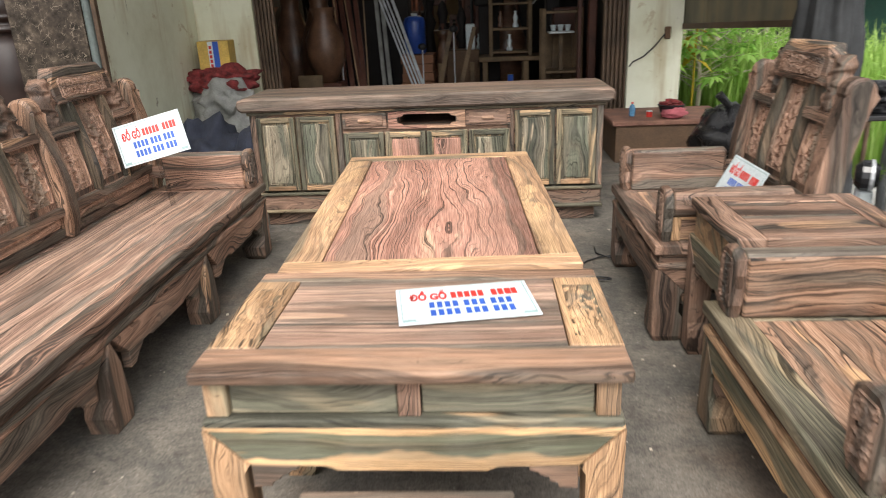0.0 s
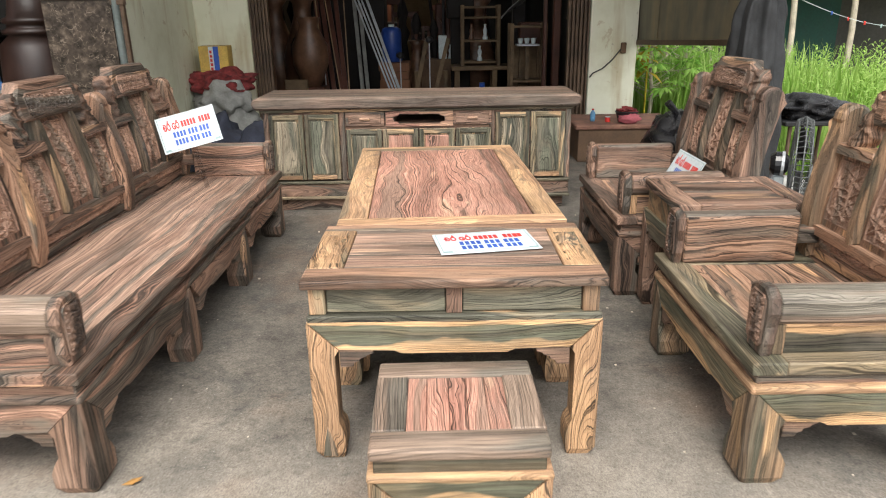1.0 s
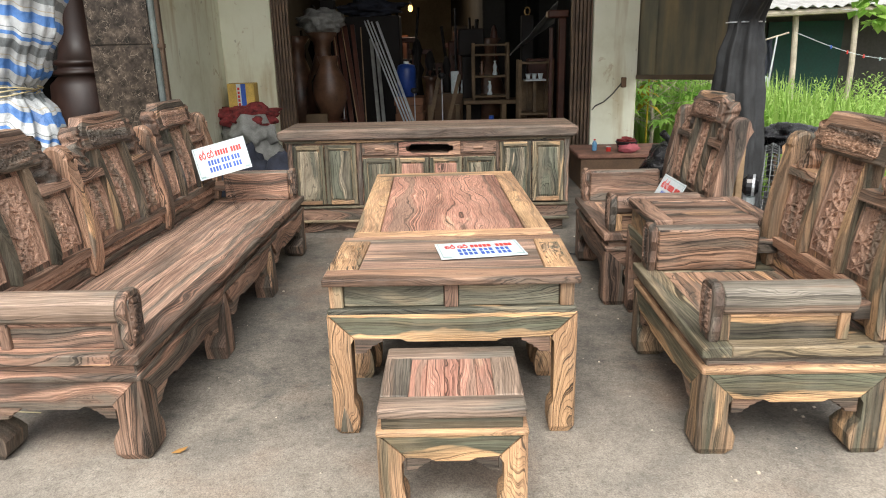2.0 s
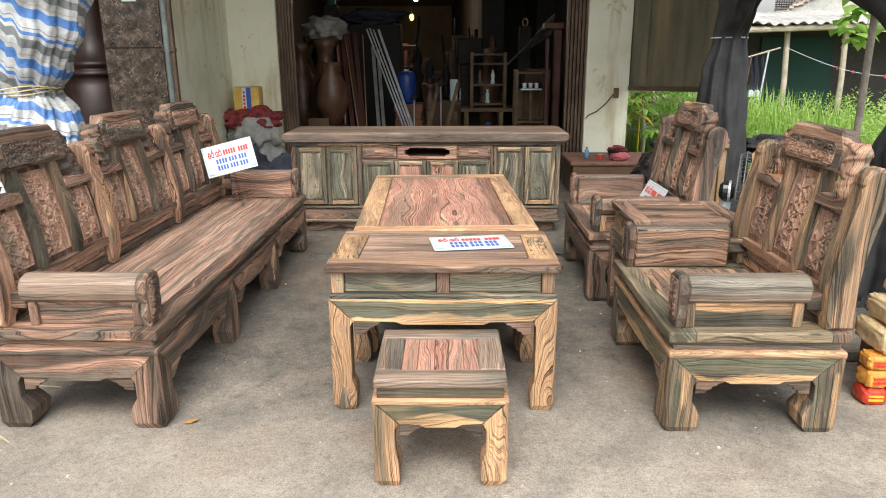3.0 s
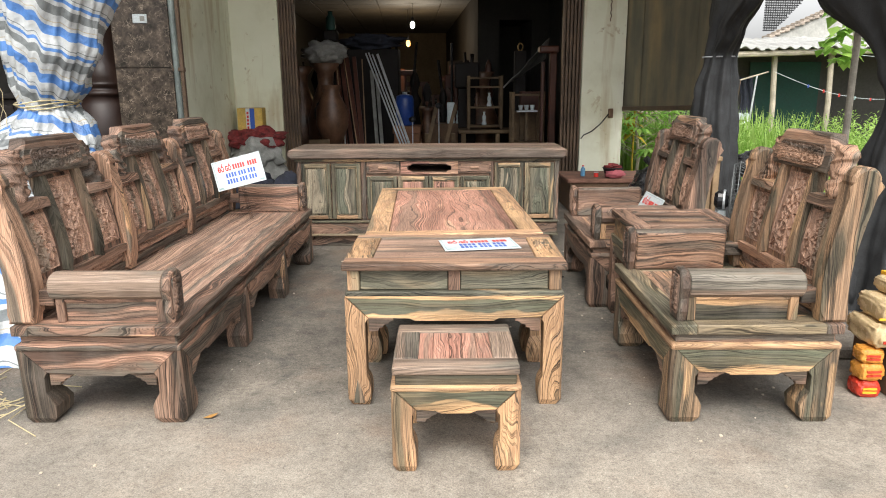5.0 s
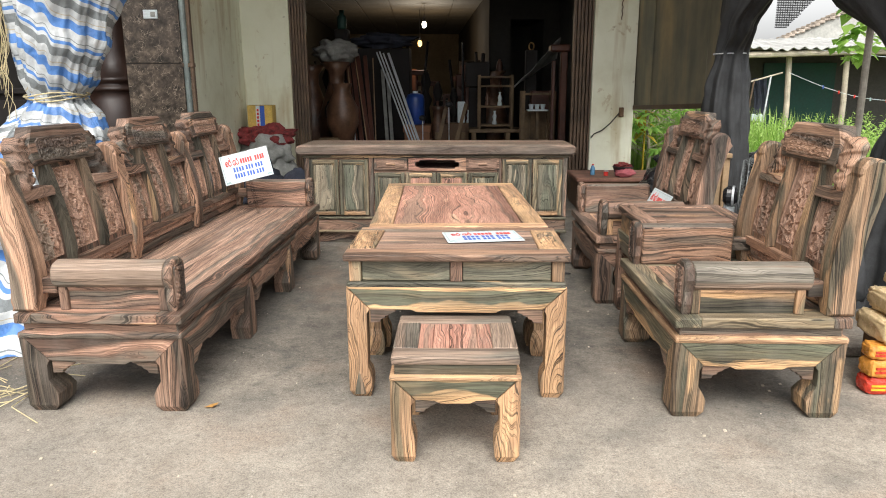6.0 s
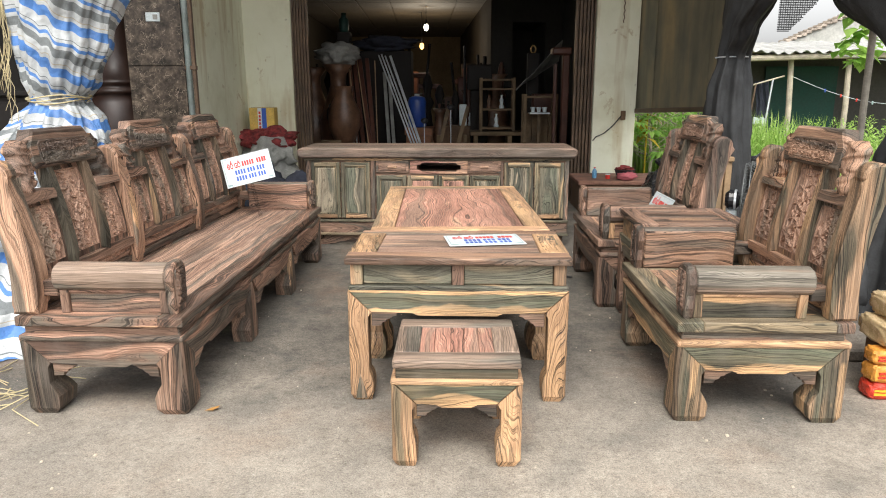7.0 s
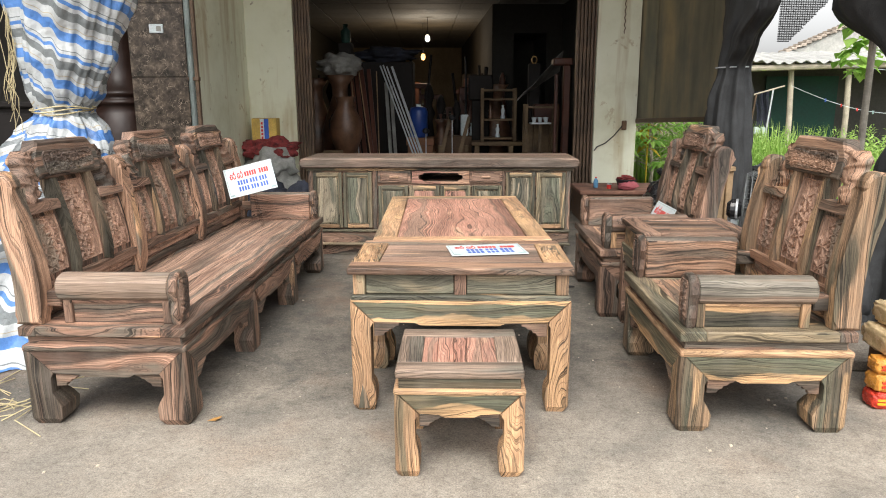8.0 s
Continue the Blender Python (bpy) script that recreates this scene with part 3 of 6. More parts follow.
for i in range(12):
    part("link", tube(bmesh.new(), [(1.68, -0.012, 2.3 - 0.035 * i), (1.68 + 0.006 * (-1) ** i, -0.016, 2.282 - 0.035 * i), (1.68, -0.012, 2.264 - 0.035 * i)], 0.005, 6), STEEL_PAINT, chain)
chain.matrix_basis = TURN


# ---- carved hardwood furniture ----
LEG, TOP_APRON = 0.105, 0.312


def apron_outline(x0, x1, h, w, dip=0.013):
    b = h - w
    run = min(0.2, (x1 - x0 - 2 * w) * 0.24)
    return [(x0, h), (x0 + w, b), (x0 + w + run, b), (x0 + w + run + 0.02, b - dip), (x1 - w - run - 0.02, b - dip), (x1 - w - run, b), (x1 - w, b), (x1, h)][::-1]


def fret_outline(x, b, sgn, k=1.0):
    """A stepped cloud bracket under the apron, running from the leg."""
    steps = [(0.0, 0.0), (0.125, 0.0), (0.128, -0.018), (0.1, -0.022), (0.1, -0.034), (0.072, -0.036), (0.075, -0.05), (0.05, -0.054), (0.05, -0.072), (0.0, -0.075)]
    pts = [(x + sgn * k * dx, b + k * dz) for dx, dz in steps]
    return pts if sgn < 0 else pts[::-1]


def corner_leg(h, w, W, D, fx, fy, hoof=1.0):
    """A square leg with a chamfered outer arris, a hoof on both inner sides and a mitred pyramid head; fx, fy mirror it."""
    k = w - 0.012
    levels = [(0.0, 0.012, w - 0.006), (0.025, 0.0, w - 0.004 + 0.018 * hoof), (0.07, 0.0, w - 0.004 + 0.022 * hoof), (0.1, 0.0, w - 0.004 + 0.008 * hoof), (0.125, 0.0, k), (h - w - 0.02, 0.0, k), (h - w, 0.0, w)]
    bm = bmesh.new()
    c = 0.009
    rings = []
    for z, lo, hi in levels:
        pts = [(lo + c, lo), (hi, lo), (hi, hi), (lo, hi), (lo, lo + c)]
        rings.append([bm.verts.new((W - x if fx else x, D - y if fy else y, z)) for x, y in pts])
    for a, b in zip(rings, rings[1:]):
        for q in range(5):
            bm.faces.new((a[q], a[(q + 1) % 5], b[(q + 1) % 5], b[q]))
    bm.faces.new(rings[0])
    tip = bm.verts.new((W - 0.001 if fx else 0.001, D - 0.001 if fy else 0.001, h - 0.003))
    for q in range(5):
        bm.faces.new((rings[-1][q], rings[-1][(q + 1) % 5], tip))
    return bm


def base_frame(own, W, D, h, w, wood_leg, wood_apron, bays=1, depth=0.095):
    """Legs, mitred aprons and fret brackets on all four sides."""
    pitch = (W - w) / bays
    for fy in (0, 1):
        for fx in (0, 1):
            part("leg", corner_leg(h, w, W, D, fx, fy, 1.0 if w > 0.1 else 0.35), wood_leg, own)
        y0, y1 = (D - depth, D) if fy else (0.0, depth)
        for i in range(1, bays):
            c = i * pitch + w / 2
            q = w / 2
            part("leg", extrude(bmesh.new(), [(c - q, 0), (c - q - 0.012, 0.06), (c - q + 0.008, 0.12), (c - q + 0.01, h - w), (c, h), (c + q - 0.01, h - w), (c + q - 0.008, 0.12), (c + q + 0.012, 0.06), (c + q, 0)][::-1], "y", y0, y1, 0.004), wood_leg, own)
    for ya, yb_ in ((0.002, 0.045), (D - 0.045, D - 0.002)):
        for i in range(bays):
            x0 = 0.002 if i == 0 else i * pitch + w / 2
            x1 = W - 0.002 if i == bays - 1 else (i + 1) * pitch + w / 2
            part("apron", extrude(bmesh.new(), apron_outline(x0, x1, h, w), "y", ya, yb_, 0.002), wood_apron, own)
            for x, s in ((x0 + w, 1), (x1 - w, -1)):
                part("fret_bracket", extrude(bmesh.new(), fret_outline(x, h - w, s, 0.76 if W > 0.5 else 0.6), "y", ya + 0.004, yb_ - 0.008, 0.002), WOOD_LEG, own)
    for xa, xb in ((0.002, 0.045), (W - 0.045, W - 0.002)):
        part("apron", extrude(bmesh.new(), apron_outline(0.002, D - 0.002, h - 0.0025, w), "x", xa, xb, 0.002), wood_apron, own)
        for y, s in ((w, 1), (D - w, -1)):
            part("fret_bracket", extrude(bmesh.new(), fret_outline(y, h - w, s, 0.76 if W > 0.5 else 0.6), "x", xa + 0.012, xb - 0.008, 0.002), WOOD_LEG, own)


def lean(z):
    """How far back the seat's back lies at a height: a slack S."""
    t = (z - 0.39) / 0.56
    return 0.58 - 0.045 * math.sin(math.pi * min(max(t, 0), 1.0) * 0.9) * (1 - t) + 0.065 * max(t, 0) ** 1.5


def curved(bm, x0, x1, z0, z1, t0, t1, n=9, bev=0.004, head=False):
    """A member of the back that follows the S, from t0 before to t1 behind the line."""
    zs = [z0 + (z1 - z0) * i / (n - 1) for i in range(n)]
    front = [(lean(z) - t0, z) for z in zs]
    back = [(lean(z) + t1, z) for z in zs]
    if head:
        r_, c_ = (t0 + t1) / 2 * 1.12, lean(z1) + (t1 - t0) / 2
        front += [(c_ - r_ * math.cos(k * math.pi / 8), z1 + 0.012 + r_ * math.sin(k * math.pi / 8)) for k in range(0, 5)]
        back += [(c_ + r_ * math.cos(k * math.pi / 8), z1 + 0.012 + r_ * math.sin(k * math.pi / 8)) for k in range(0, 4)]
    return extrude(bm, (front + back[::-1])[::-1], "x", x0, x1, bev)


def carving(bm, x0, x1, z0, z1, off, seed, amp=0.009, step=0.005, freq=24.0, line=None, flowers=False):
    """A carved field, let into the board behind it: leafy stems inside a fine moulding, or dense scrolls in a cartouche."""
    nx, nz = max(8, int((x1 - x0) / step)), max(8, int((z1 - z0) / step))
    line = line or lean
    r = random.Random(seed)
    c, half = (x0 + x1) / 2, (x1 - x0) / 2
    stars = []
    z = z0 + 0.03
    while z < z1 - 0.02:
        stars.append((c + r.uniform(-0.5, 0.5) * half, z, r.uniform(0.38, 0.7) * half, r.choice((5, 6, 7)), r.uniform(0, 6.28)))
        z += r.uniform(0.022, 0.036)

    def relief(x, z):
        p = Vector((x * freq, z * freq, seed * 3.7))
        if not flowers:
            a = noise.noise(p * 0.55) * 2.2
            vine = max(0.0, 1 - abs(noise.noise(p + Vector((a, -a, 0)))) * 5.5)
            petal = max(0.0, 1 - abs(noise.noise(p * 1.9 + Vector((-a, a, 9.0)))) * 3.8) * 0.75
            return max(vine, petal) ** 0.7
        stem = c + 0.35 * half * math.sin(z * 38 + seed)
        h = max(0.0, 1 - abs(x - stem) / 0.005) * 0.7
        for sx, sz, R, n, turn in stars:
            dx, dz = x - sx, z - sz
            d = math.hypot(dx, dz)
            if d < R:
                k = (math.atan2(dz, dx) - turn) * n / (2 * math.pi)
                gap = d * abs(math.sin((k - round(k)) * 2 * math.pi / n))
                wide = 0.006 * math.sin(math.pi * min(1.0, 0.15 + 0.85 * d / R)) + 0.0005
                h = max(h, (1 - gap / wide) ** 0.6 if gap < wide else 0.0)
        rough = max(0.0, 0.9 - abs(noise.noise(p * 2.2)) * 7) * max(0.0, 1 - abs(x - c) / half * 0.9)
        return max(h, rough * 0.7)

    def f(u, v):
        x, z = x0 + u * (x1 - x0), z0 + v * (z1 - z0)
        eu, ev = min(u, 1 - u) * (x1 - x0), min(v, 1 - v) * (z1 - z0)
        edge = min(eu, ev)
        if not flowers:
            edge = min(edge, (eu + ev - 0.016) * 0.7)
        if edge < 0.0035:
            return (x, line(z) + off + 0.012, z)
        if edge < 0.0095:
            return (x, line(z) + off - 0.35 * amp, z)
        k = min(1.0, (edge - 0.0095) / 0.006)
        return (x, line(z) + off - amp * k * relief(x, z) + 0.1 * amp, z)
    return sheet(bm, nx, nz, f)


def crest_line(z):
    return lean(0.97) + 0.2 * (z - 0.97)


def back_set(own, xa, xb, seed, wood_a, wood_b, wood_stile):
    """One back between two posts: rails, stiles, carved slats, shoulders, clouds and crest."""
    w = xb - xa
    c = (xa + xb) / 2
    part("lower_rail", curved(bmesh.new(), xa, xb, 0.395, 0.43, 0.02, 0.022, 3), wood_b, own)
    part("base_panel", curved(bmesh.new(), xa, xb, 0.43, 0.485, 0.0, 0.016, 3, 0.0), wood_b, own)
    part("carved_base_panel", carving(bmesh.new(), xa, xb, 0.43, 0.485, -0.004, seed + 9, 0.01, 0.005), WOOD_CARVED, own)
    part("back_rail", curved(bmesh.new(), xa, xb, 0.485, 0.52, 0.03, 0.022, 4, 0.006), wood_b, own)
    s = 0.036
    inner = w * 0.36
    xs = [xa, c - inner / 2, c + inner / 2, xb]
    for x in xs[1:3]:
        part("stile", curved(bmesh.new(), x - s / 2, x + s / 2, 0.515, 0.915, 0.032, 0.022, 12, 0.01), wood_stile, own)
    for k, (p, q, top) in enumerate(((xs[0], xs[1] - s / 2, 0.785), (xs[1] + s / 2, xs[2] - s / 2, 0.9), (xs[2] + s / 2, xs[3], 0.785))):
        part("slat", curved(bmesh.new(), p, q, 0.52, top, 0.002, 0.014, 10, 0.002), wood_a, own)
        m_ = 0.016
        part("carved_panel", carving(bmesh.new(), p + m_, q - m_, 0.54, top - 0.016, -0.004, seed + k, 0.011, 0.003, 40.0, None, True), WOOD_CARVED, own, "floral relief carving")
        if k != 1:
            part("shoulder_rail", curved(bmesh.new(), p, q, 0.785, 0.822, 0.035, 0.025, 3, 0.009), wood_b, own)
    hw = w * 0.3
    pts = [(c - hw, 0.9), (c - hw - 0.015, 0.93), (c - hw - 0.012, 0.985), (c - hw + 0.035, 1.045), (c + hw - 0.035, 1.045), (c + hw + 0.012, 0.985), (c + hw + 0.015, 0.93), (c + hw, 0.9)]
    bm = extrude(bmesh.new(), pts[::-1], "y", -0.04, 0.022, 0.008)
    for v in bm.verts:
        v.co.y += crest_line(v.co.z)
    part("crest", bm, wood_b, own)
    part("carved_crest_face", carving(bmesh.new(), c - hw * 0.84, c + hw * 0.84, 0.912, 1.008, -0.042, seed + 5, 0.009, 0.004, 38.0, crest_line), wood_b, own)
    for g in (-1, 1):
        x0, x1 = c + g * (inner * 0.5 + s / 2), c + g * w * 0.5

        def f(u, v):
            z = 0.82 + 0.19 * v
            lo = 0.36 - 0.24 * math.sin(1.5 * v) + 0.05 * math.sin(v * 21 + 1)
            hi = 0.9 + 0.06 * math.sin(v * 17) - 0.3 * v * v
            x = x0 + (lo + u * (hi - lo)) * (x1 - x0)
            curl = abs(noise.noise(Vector((u * 1.6 + seed, v * 5.5, g * 4.0 + seed)) + Vector((0.6, 0.6, 0)) * noise.noise(Vector((u * 3, v * 8, seed)))))
            ridge = max(0.0, 1 - curl * 4.5)
            roundness = math.sqrt(max(0.0, 1 - (2 * u - 1) ** 2))
            return (x, lean(z) + 0.02 - 0.05 * roundness - 0.014 * ridge * roundness, z)
        bm = sheet(bmesh.new(), 18, 40, f)

        def back(u, v):
            x, y, z = f(u, v)
            return (x, lean(z) + 0.022, z)
        sheet(bm, 18, 40, back)
        bmesh.ops.remove_doubles(bm, verts=bm.verts, dist=0.0025)
        part("cloud_scroll", bm, wood_b, own, "carved cloud bracket", True)


def seat(name, label, category, W, backs, woods, group=""):
    """A low seat with rolled arms and carved backs; x runs along it, y from front to back."""
    own = thing(name, label, category, group)
    D = 0.61
    wl, wa, wb, wp = woods
    base_frame(own, W, D, TOP_APRON, LEG, WOOD_LEG if wl is WOOD else wl, wa, backs)
    lip = WOOD_LIP if wl is WOOD_MIX else wa
    za, zb = TOP_APRON - 0.022, TOP_APRON + 0.004
    for y0, y1 in ((-0.003, 0.06), (D - 0.06, D + 0.003)):
        part("apron_ledge", block(-0.003, W + 0.003, y0, y1, za, zb, 0.009, 2), lip, own)
        part("waist", block(0.016, W - 0.016, max(y0, 0.016), min(y1, D - 0.016), TOP_APRON, 0.35, 0.003), wb, own)
    for x0, x1 in ((-0.0045, 0.06), (W - 0.06, W + 0.0045)):
        part("apron_ledge", block(x0, x1, 0.003, D - 0.003, za + 0.0005, zb + 0.0006, 0.009, 2), lip, own)
        part("waist", block(max(x0, 0.0145), min(x1, W - 0.0145), 0.02, D - 0.02, TOP_APRON, 0.35, 0.003), wb, own)
    f = 0.085
    z0, z1 = 0.35, 0.388
    part("seat_rail", block(-0.006, W + 0.006, -0.008, f, z0, z1, 0.005, 2), WOOD_OLIVE if wl is WOOD_MIX else wa, own)
    part("seat_rail", block(-0.006, W + 0.006, D - 0.06, D + 0.004, z0, z1, 0.005, 2), wb, own)
    for x0, x1 in ((-0.006, 0.13), (W - 0.13, W + 0.006)):
        part("seat_end", block(x0, x1, f, D - 0.06, z0, z1 - 0.0006, 0.004), WOOD_OLIVE if wl is WOOD_MIX else wa, own)
    rows = 3
    for i in range(rows):
        y0 = f + (D - 0.06 - f) * i / rows
        y1 = f + (D - 0.06 - f) * (i + 1) / rows
        part("seat_plank", block(0.13, W - 0.13, y0 + 0.001, y1 - 0.001, z0 + 0.005, z1 - 0.004 - 0.0015 * (i % 2), 0.002), WOOD_SEAT if backs > 1 else wp, own)
    for side in (0, 1):
        def X(x):
            return W - x if side else x

        def bx(a, b, *r):
            p, q = sorted((X(a), X(b)))
            return block(p, q, *r)
        part("arm_panel", bx(0.055, 0.094, 0.09, 0.43, z1, 0.465, 0.002), WOOD_EDGED if wl is WOOD_MIX else wa, own)
        part("arm_rail", bx(0.048, 0.094, 0.09, 0.43, 0.465, 0.478, 0.002), WOOD_LIP if backs == 1 else WOOD_SOFA, own)
        part("arm_post", bx(0.042, 0.094, 0.057, 0.09, z1, 0.478, 0.003), WOOD_TAN if backs == 1 else wb, own)
        part("arm_post", bx(0.042, 0.094, 0.43, 0.462, z1, 0.478, 0.003), WOOD_TAN if backs == 1 else wb, own)
        roll = [(0.03, 0.49), (0.022, 0.515), (0.026, 0.545), (0.045, 0.566), (0.075, 0.574), (0.105, 0.57), (0.114, 0.56), (0.116, 0.52), (0.11, 0.49), (0.1, 0.478), (0.045, 0.478)]
        bm = extrude(bmesh.new(), [(X(x), z) for x, z in (roll if not side else roll[::-1])][::-1], "y", 0.055, 0.478, 0.008)
        part("arm_roll", bm, WOOD_GREY if wl is not WOOD_DARK else wb, own)
        scroll = [(0.035, z1), (0.022, 0.43), (0.03, 0.475), (0.012, 0.52), (0.02, 0.56), (0.05, 0.582), (0.1, 0.582), (0.135, 0.562), (0.14, 0.52), (0.122, 0.475), (0.13, 0.43), (0.115, z1)]
        bm = extrude(bmesh.new(), [(X(x), z) for x, z in (scroll if not side else scroll[::-1])], "y", 0.022, 0.056, 0.006)
        part("arm_scroll", bm, wb, own, "carved scroll end")
        p, q = sorted((X(0.03), X(0.125)))
        part("carved_scroll_face", carving(bmesh.new(), p, q, 0.41, 0.565, 0.021, 3 + side, 0.01, 0.005, 34.0, lambda z: 0.0), wb, own)
        part("arm_inner_panel", bx(0.098, 0.122, 0.06, 0.47, z1, 0.562, 0.006), wp, own)
        part("arm_block", bx(0.05, 0.1, 0.472, 0.56, 0.45, 0.51, 0.004), wb, own)
    pw = 0.075
    gap = (W - 0.02 - pw) / backs
    for i in range(backs + 1):
        x = 0.01 + i * gap
        part("back_post", curved(bmesh.new(), x, x + pw, z1 + 0.001, 0.885, 0.045, 0.05, 14, 0.012, True), WOOD_POST if wl is WOOD_MIX else wl, own)
    for i in range(backs):
        back_set(own, 0.01 + i * gap + pw, 0.01 + (i + 1) * gap, 11 * i + backs, wp, WOOD if wl is WOOD_MIX else wb, WOOD_POST if wl is WOOD_MIX else WOOD_STILE)
    return own


sofa = seat("carved_sofa", "long striped rosewood sofa with three carved backs and rolled arms", "sofa", 2.46, 3, (WOOD, WOOD_SOFA, WOOD_DARK, WOOD_SOFA))
sofa.matrix_basis = pose(-1.005, -0.15, 0, 0, 0, 90)
armchair = seat("carved_armchair", "striped rosewood armchair with carved back and yellow sapwood streaks", "armchair", 0.88, 1, (WOOD_MIX, WOOD_APRON, WOOD_DARK, WOOD), "carved armchairs")
armchair.matrix_basis = pose(0.79, 0.73, 0, 0, 0, -90)
second = seat("carved_armchair", "dark rosewood armchair with carved back holding a small sign", "armchair", 0.88, 1, (WOOD_DARK, WOOD_DARK, WOOD_DARK, WOOD_DARK), "carved armchairs")
second.matrix_basis = pose(0.765, 2.1, 0, 0, 0, -90)


def framed_top(own, W, D, z0, z1, wf, wp, f=0.09, planks=1, corner=False, along="x"):
    """A top of four rails round a slightly sunk panel of planks."""
    part("top_rail", block(0, W, 0, f, z0, z1, 0.006, 2), wf, own)
    part("top_rail", block(0, W, D - f, D, z0, z1, 0.006, 2), wf, own)
    part("top_end", block(0, f, f, D - f, z0, z1 - 0.0007, 0.003), wf, own)
    part("top_end", block(W - f, W, f, D - f, z0, z1 - 0.0007, 0.003), wf, own)
    for i in range(planks):
        if along == "x":
            a, b = f + (D - 2 * f) * i / planks, f + (D - 2 * f) * (i + 1) / planks
            part("top_plank", block(f + 0.003, W - f - 0.003, a + 0.002, b - 0.002, z0 + 0.004, z1 - 0.004, 0.002), wp, own)
        else:
            a, b = f + (W - 2 * f) * i / planks, f + (W - 2 * f) * (i + 1) / planks
            part("top_plank", block(a + 0.001, b - 0.001, f + 0.003, D - f - 0.003, z0 + 0.004, z1 - 0.004, 0.002), wp, own)


# small front table with a drawer fascia
tea = thing("low_tea_table", "striped sapwood low table with carved corners and drawer fronts", "table", "low tables")
tw, td = 0.84, 0.52
base_frame(tea, tw, td, 0.452, 0.088, WOOD_TAN, WOOD_APRON, 1, 0.085)
part("ledge", block(0.003, tw - 0.003, 0.003, td - 0.003, 0.444, 0.47, 0.006, 2), WOOD_DRAWER, tea)
for x0, x1 in ((0.012, 0.058), (tw - 0.058, tw - 0.012)):
    for y0, y1 in ((0.012, 0.058), (td - 0.058, td - 0.012)):
        part("corner_post", block(x0, x1, y0, y1, 0.47, 0.552, 0.003), WOOD_TAN, tea)
part("middle_post", block(tw / 2 - 0.022, tw / 2 + 0.022, 0.014, 0.05, 0.47, 0.552, 0.002), WOOD_DARK, tea)
part("drawer_front", block(0.06, tw / 2 - 0.024, 0.024, 0.045, 0.472, 0.55, 0.003), WOOD_DRAWER, tea)
part("drawer_front", block(tw / 2 + 0.024, tw - 0.06, 0.024, 0.045, 0.472, 0.55, 0.003), WOOD_DRAWER, tea)
for x0, x1 in ((0.018, 0.04), (tw - 0.04, tw - 0.018)):
    part("side_panel", block(x0, x1, 0.06, td - 0.06, 0.472, 0.55, 0.003), WOOD_OLIVE, tea)
part("back_panel", block(0.06, tw - 0.06, td - 0.04, td - 0.02, 0.472, 0.55, 0.003), WOOD_OLIVE, tea)
tf = 0.1
part("top_rail", block(-0.008, tw + 0.008, -0.008, tf, 0.552, 0.58, 0.007, 2), WOOD, tea)
part("top_rail", block(-0.008, tw + 0.008, td - 0.06, td, 0.552, 0.58, 0.006, 2), WOOD, tea)
for x0, x1 in ((-0.008, 0.1), (tw - 0.1, tw + 0.008)):
    part("top_end", block(x0, x1, tf, td - 0.06, 0.552, 0.5793, 0.003), WOOD_TAN, tea)
for i in range(3):
    a, b = tf + (td - 0.06 - tf) * i / 3, tf + (td - 0.06 - tf) * (i + 1) / 3
    part("top_plank", block(0.103, tw - 0.103, a + 0.001, b - 0.001, 0.556, 0.577, 0.0015), WOOD_SEAT, tea)
for x0, x1 in ((0.015, 0.085), (tw - 0.085, tw - 0.015)):
    bm = bmesh.new()
    sheet(bm, 12, 26, lambda u, v: (x0 + u * (x1 - x0), 0.14 + v * 0.27, 0.5795 + 0.007 * min(1, 6 * min(u, 1 - u, v, 1 - v)) * (0.7 + 1.1 * math.sin(7 * noise.noise(Vector((u * 2.2, v * 5.5, x0 * 9)))))))
    part("carved_corner", bm, WOOD_TAN, tea, "lotus leaf relief", True)
knot = extrude(bmesh.new(), [(0.022, 0.012), (0.066, 0.012), (0.06, 0.05), (0.046, 0.095), (0.04, 0.115), (0.034, 0.08)][::-1], "y", -0.0005, 0.004, 0.0)
part("dark_knot", knot, WOOD_STILE, tea, "dark pointed knot in the leg")
tea.matrix_basis = pose(-0.42, 0.0, 0)

# long table behind it
long_table = thing("low_tea_table", "long low table with yellow sapwood frame and pink figured panel", "table", "low tables")
lw, ld = 0.81, 1.45
base_frame(long_table, lw, ld, 0.452, 0.088, WOOD_TAN, WOOD_OLIVE, 1, 0.085)
part("ledge", block(0.003, lw - 0.003, 0.003, ld - 0.003, 0.444, 0.47, 0.006, 2), WOOD_OLIVE, long_table)
part("frieze", block(0.02, lw - 0.02, 0.02, ld - 0.02, 0.47, 0.552, 0.003), WOOD_OLIVE, long_table)
part("top_rail", block(0, lw, 0, 0.075, 0.552, 0.58, 0.006, 2), WOOD_LIP, long_table)
part("top_rail", block(0, lw, ld - 0.09, ld, 0.552, 0.58, 0.006, 2), WOOD_LIP, long_table)
for x0, x1 in ((0, 0.105), (lw - 0.105, lw)):
    part("top_end", block(x0, x1, 0.075, ld - 0.09, 0.552, 0.5793, 0.003), WOOD_LIP, long_table)
part("top_panel", block(0.108, lw - 0.108, 0.078, ld - 0.093, 0.556, 0.576, 0.002), WOOD_PINK, long_table, "pink figured heartwood panel")
long_table.matrix_basis = pose(-0.4, 0.525, 0, 0, 0, 2.5)

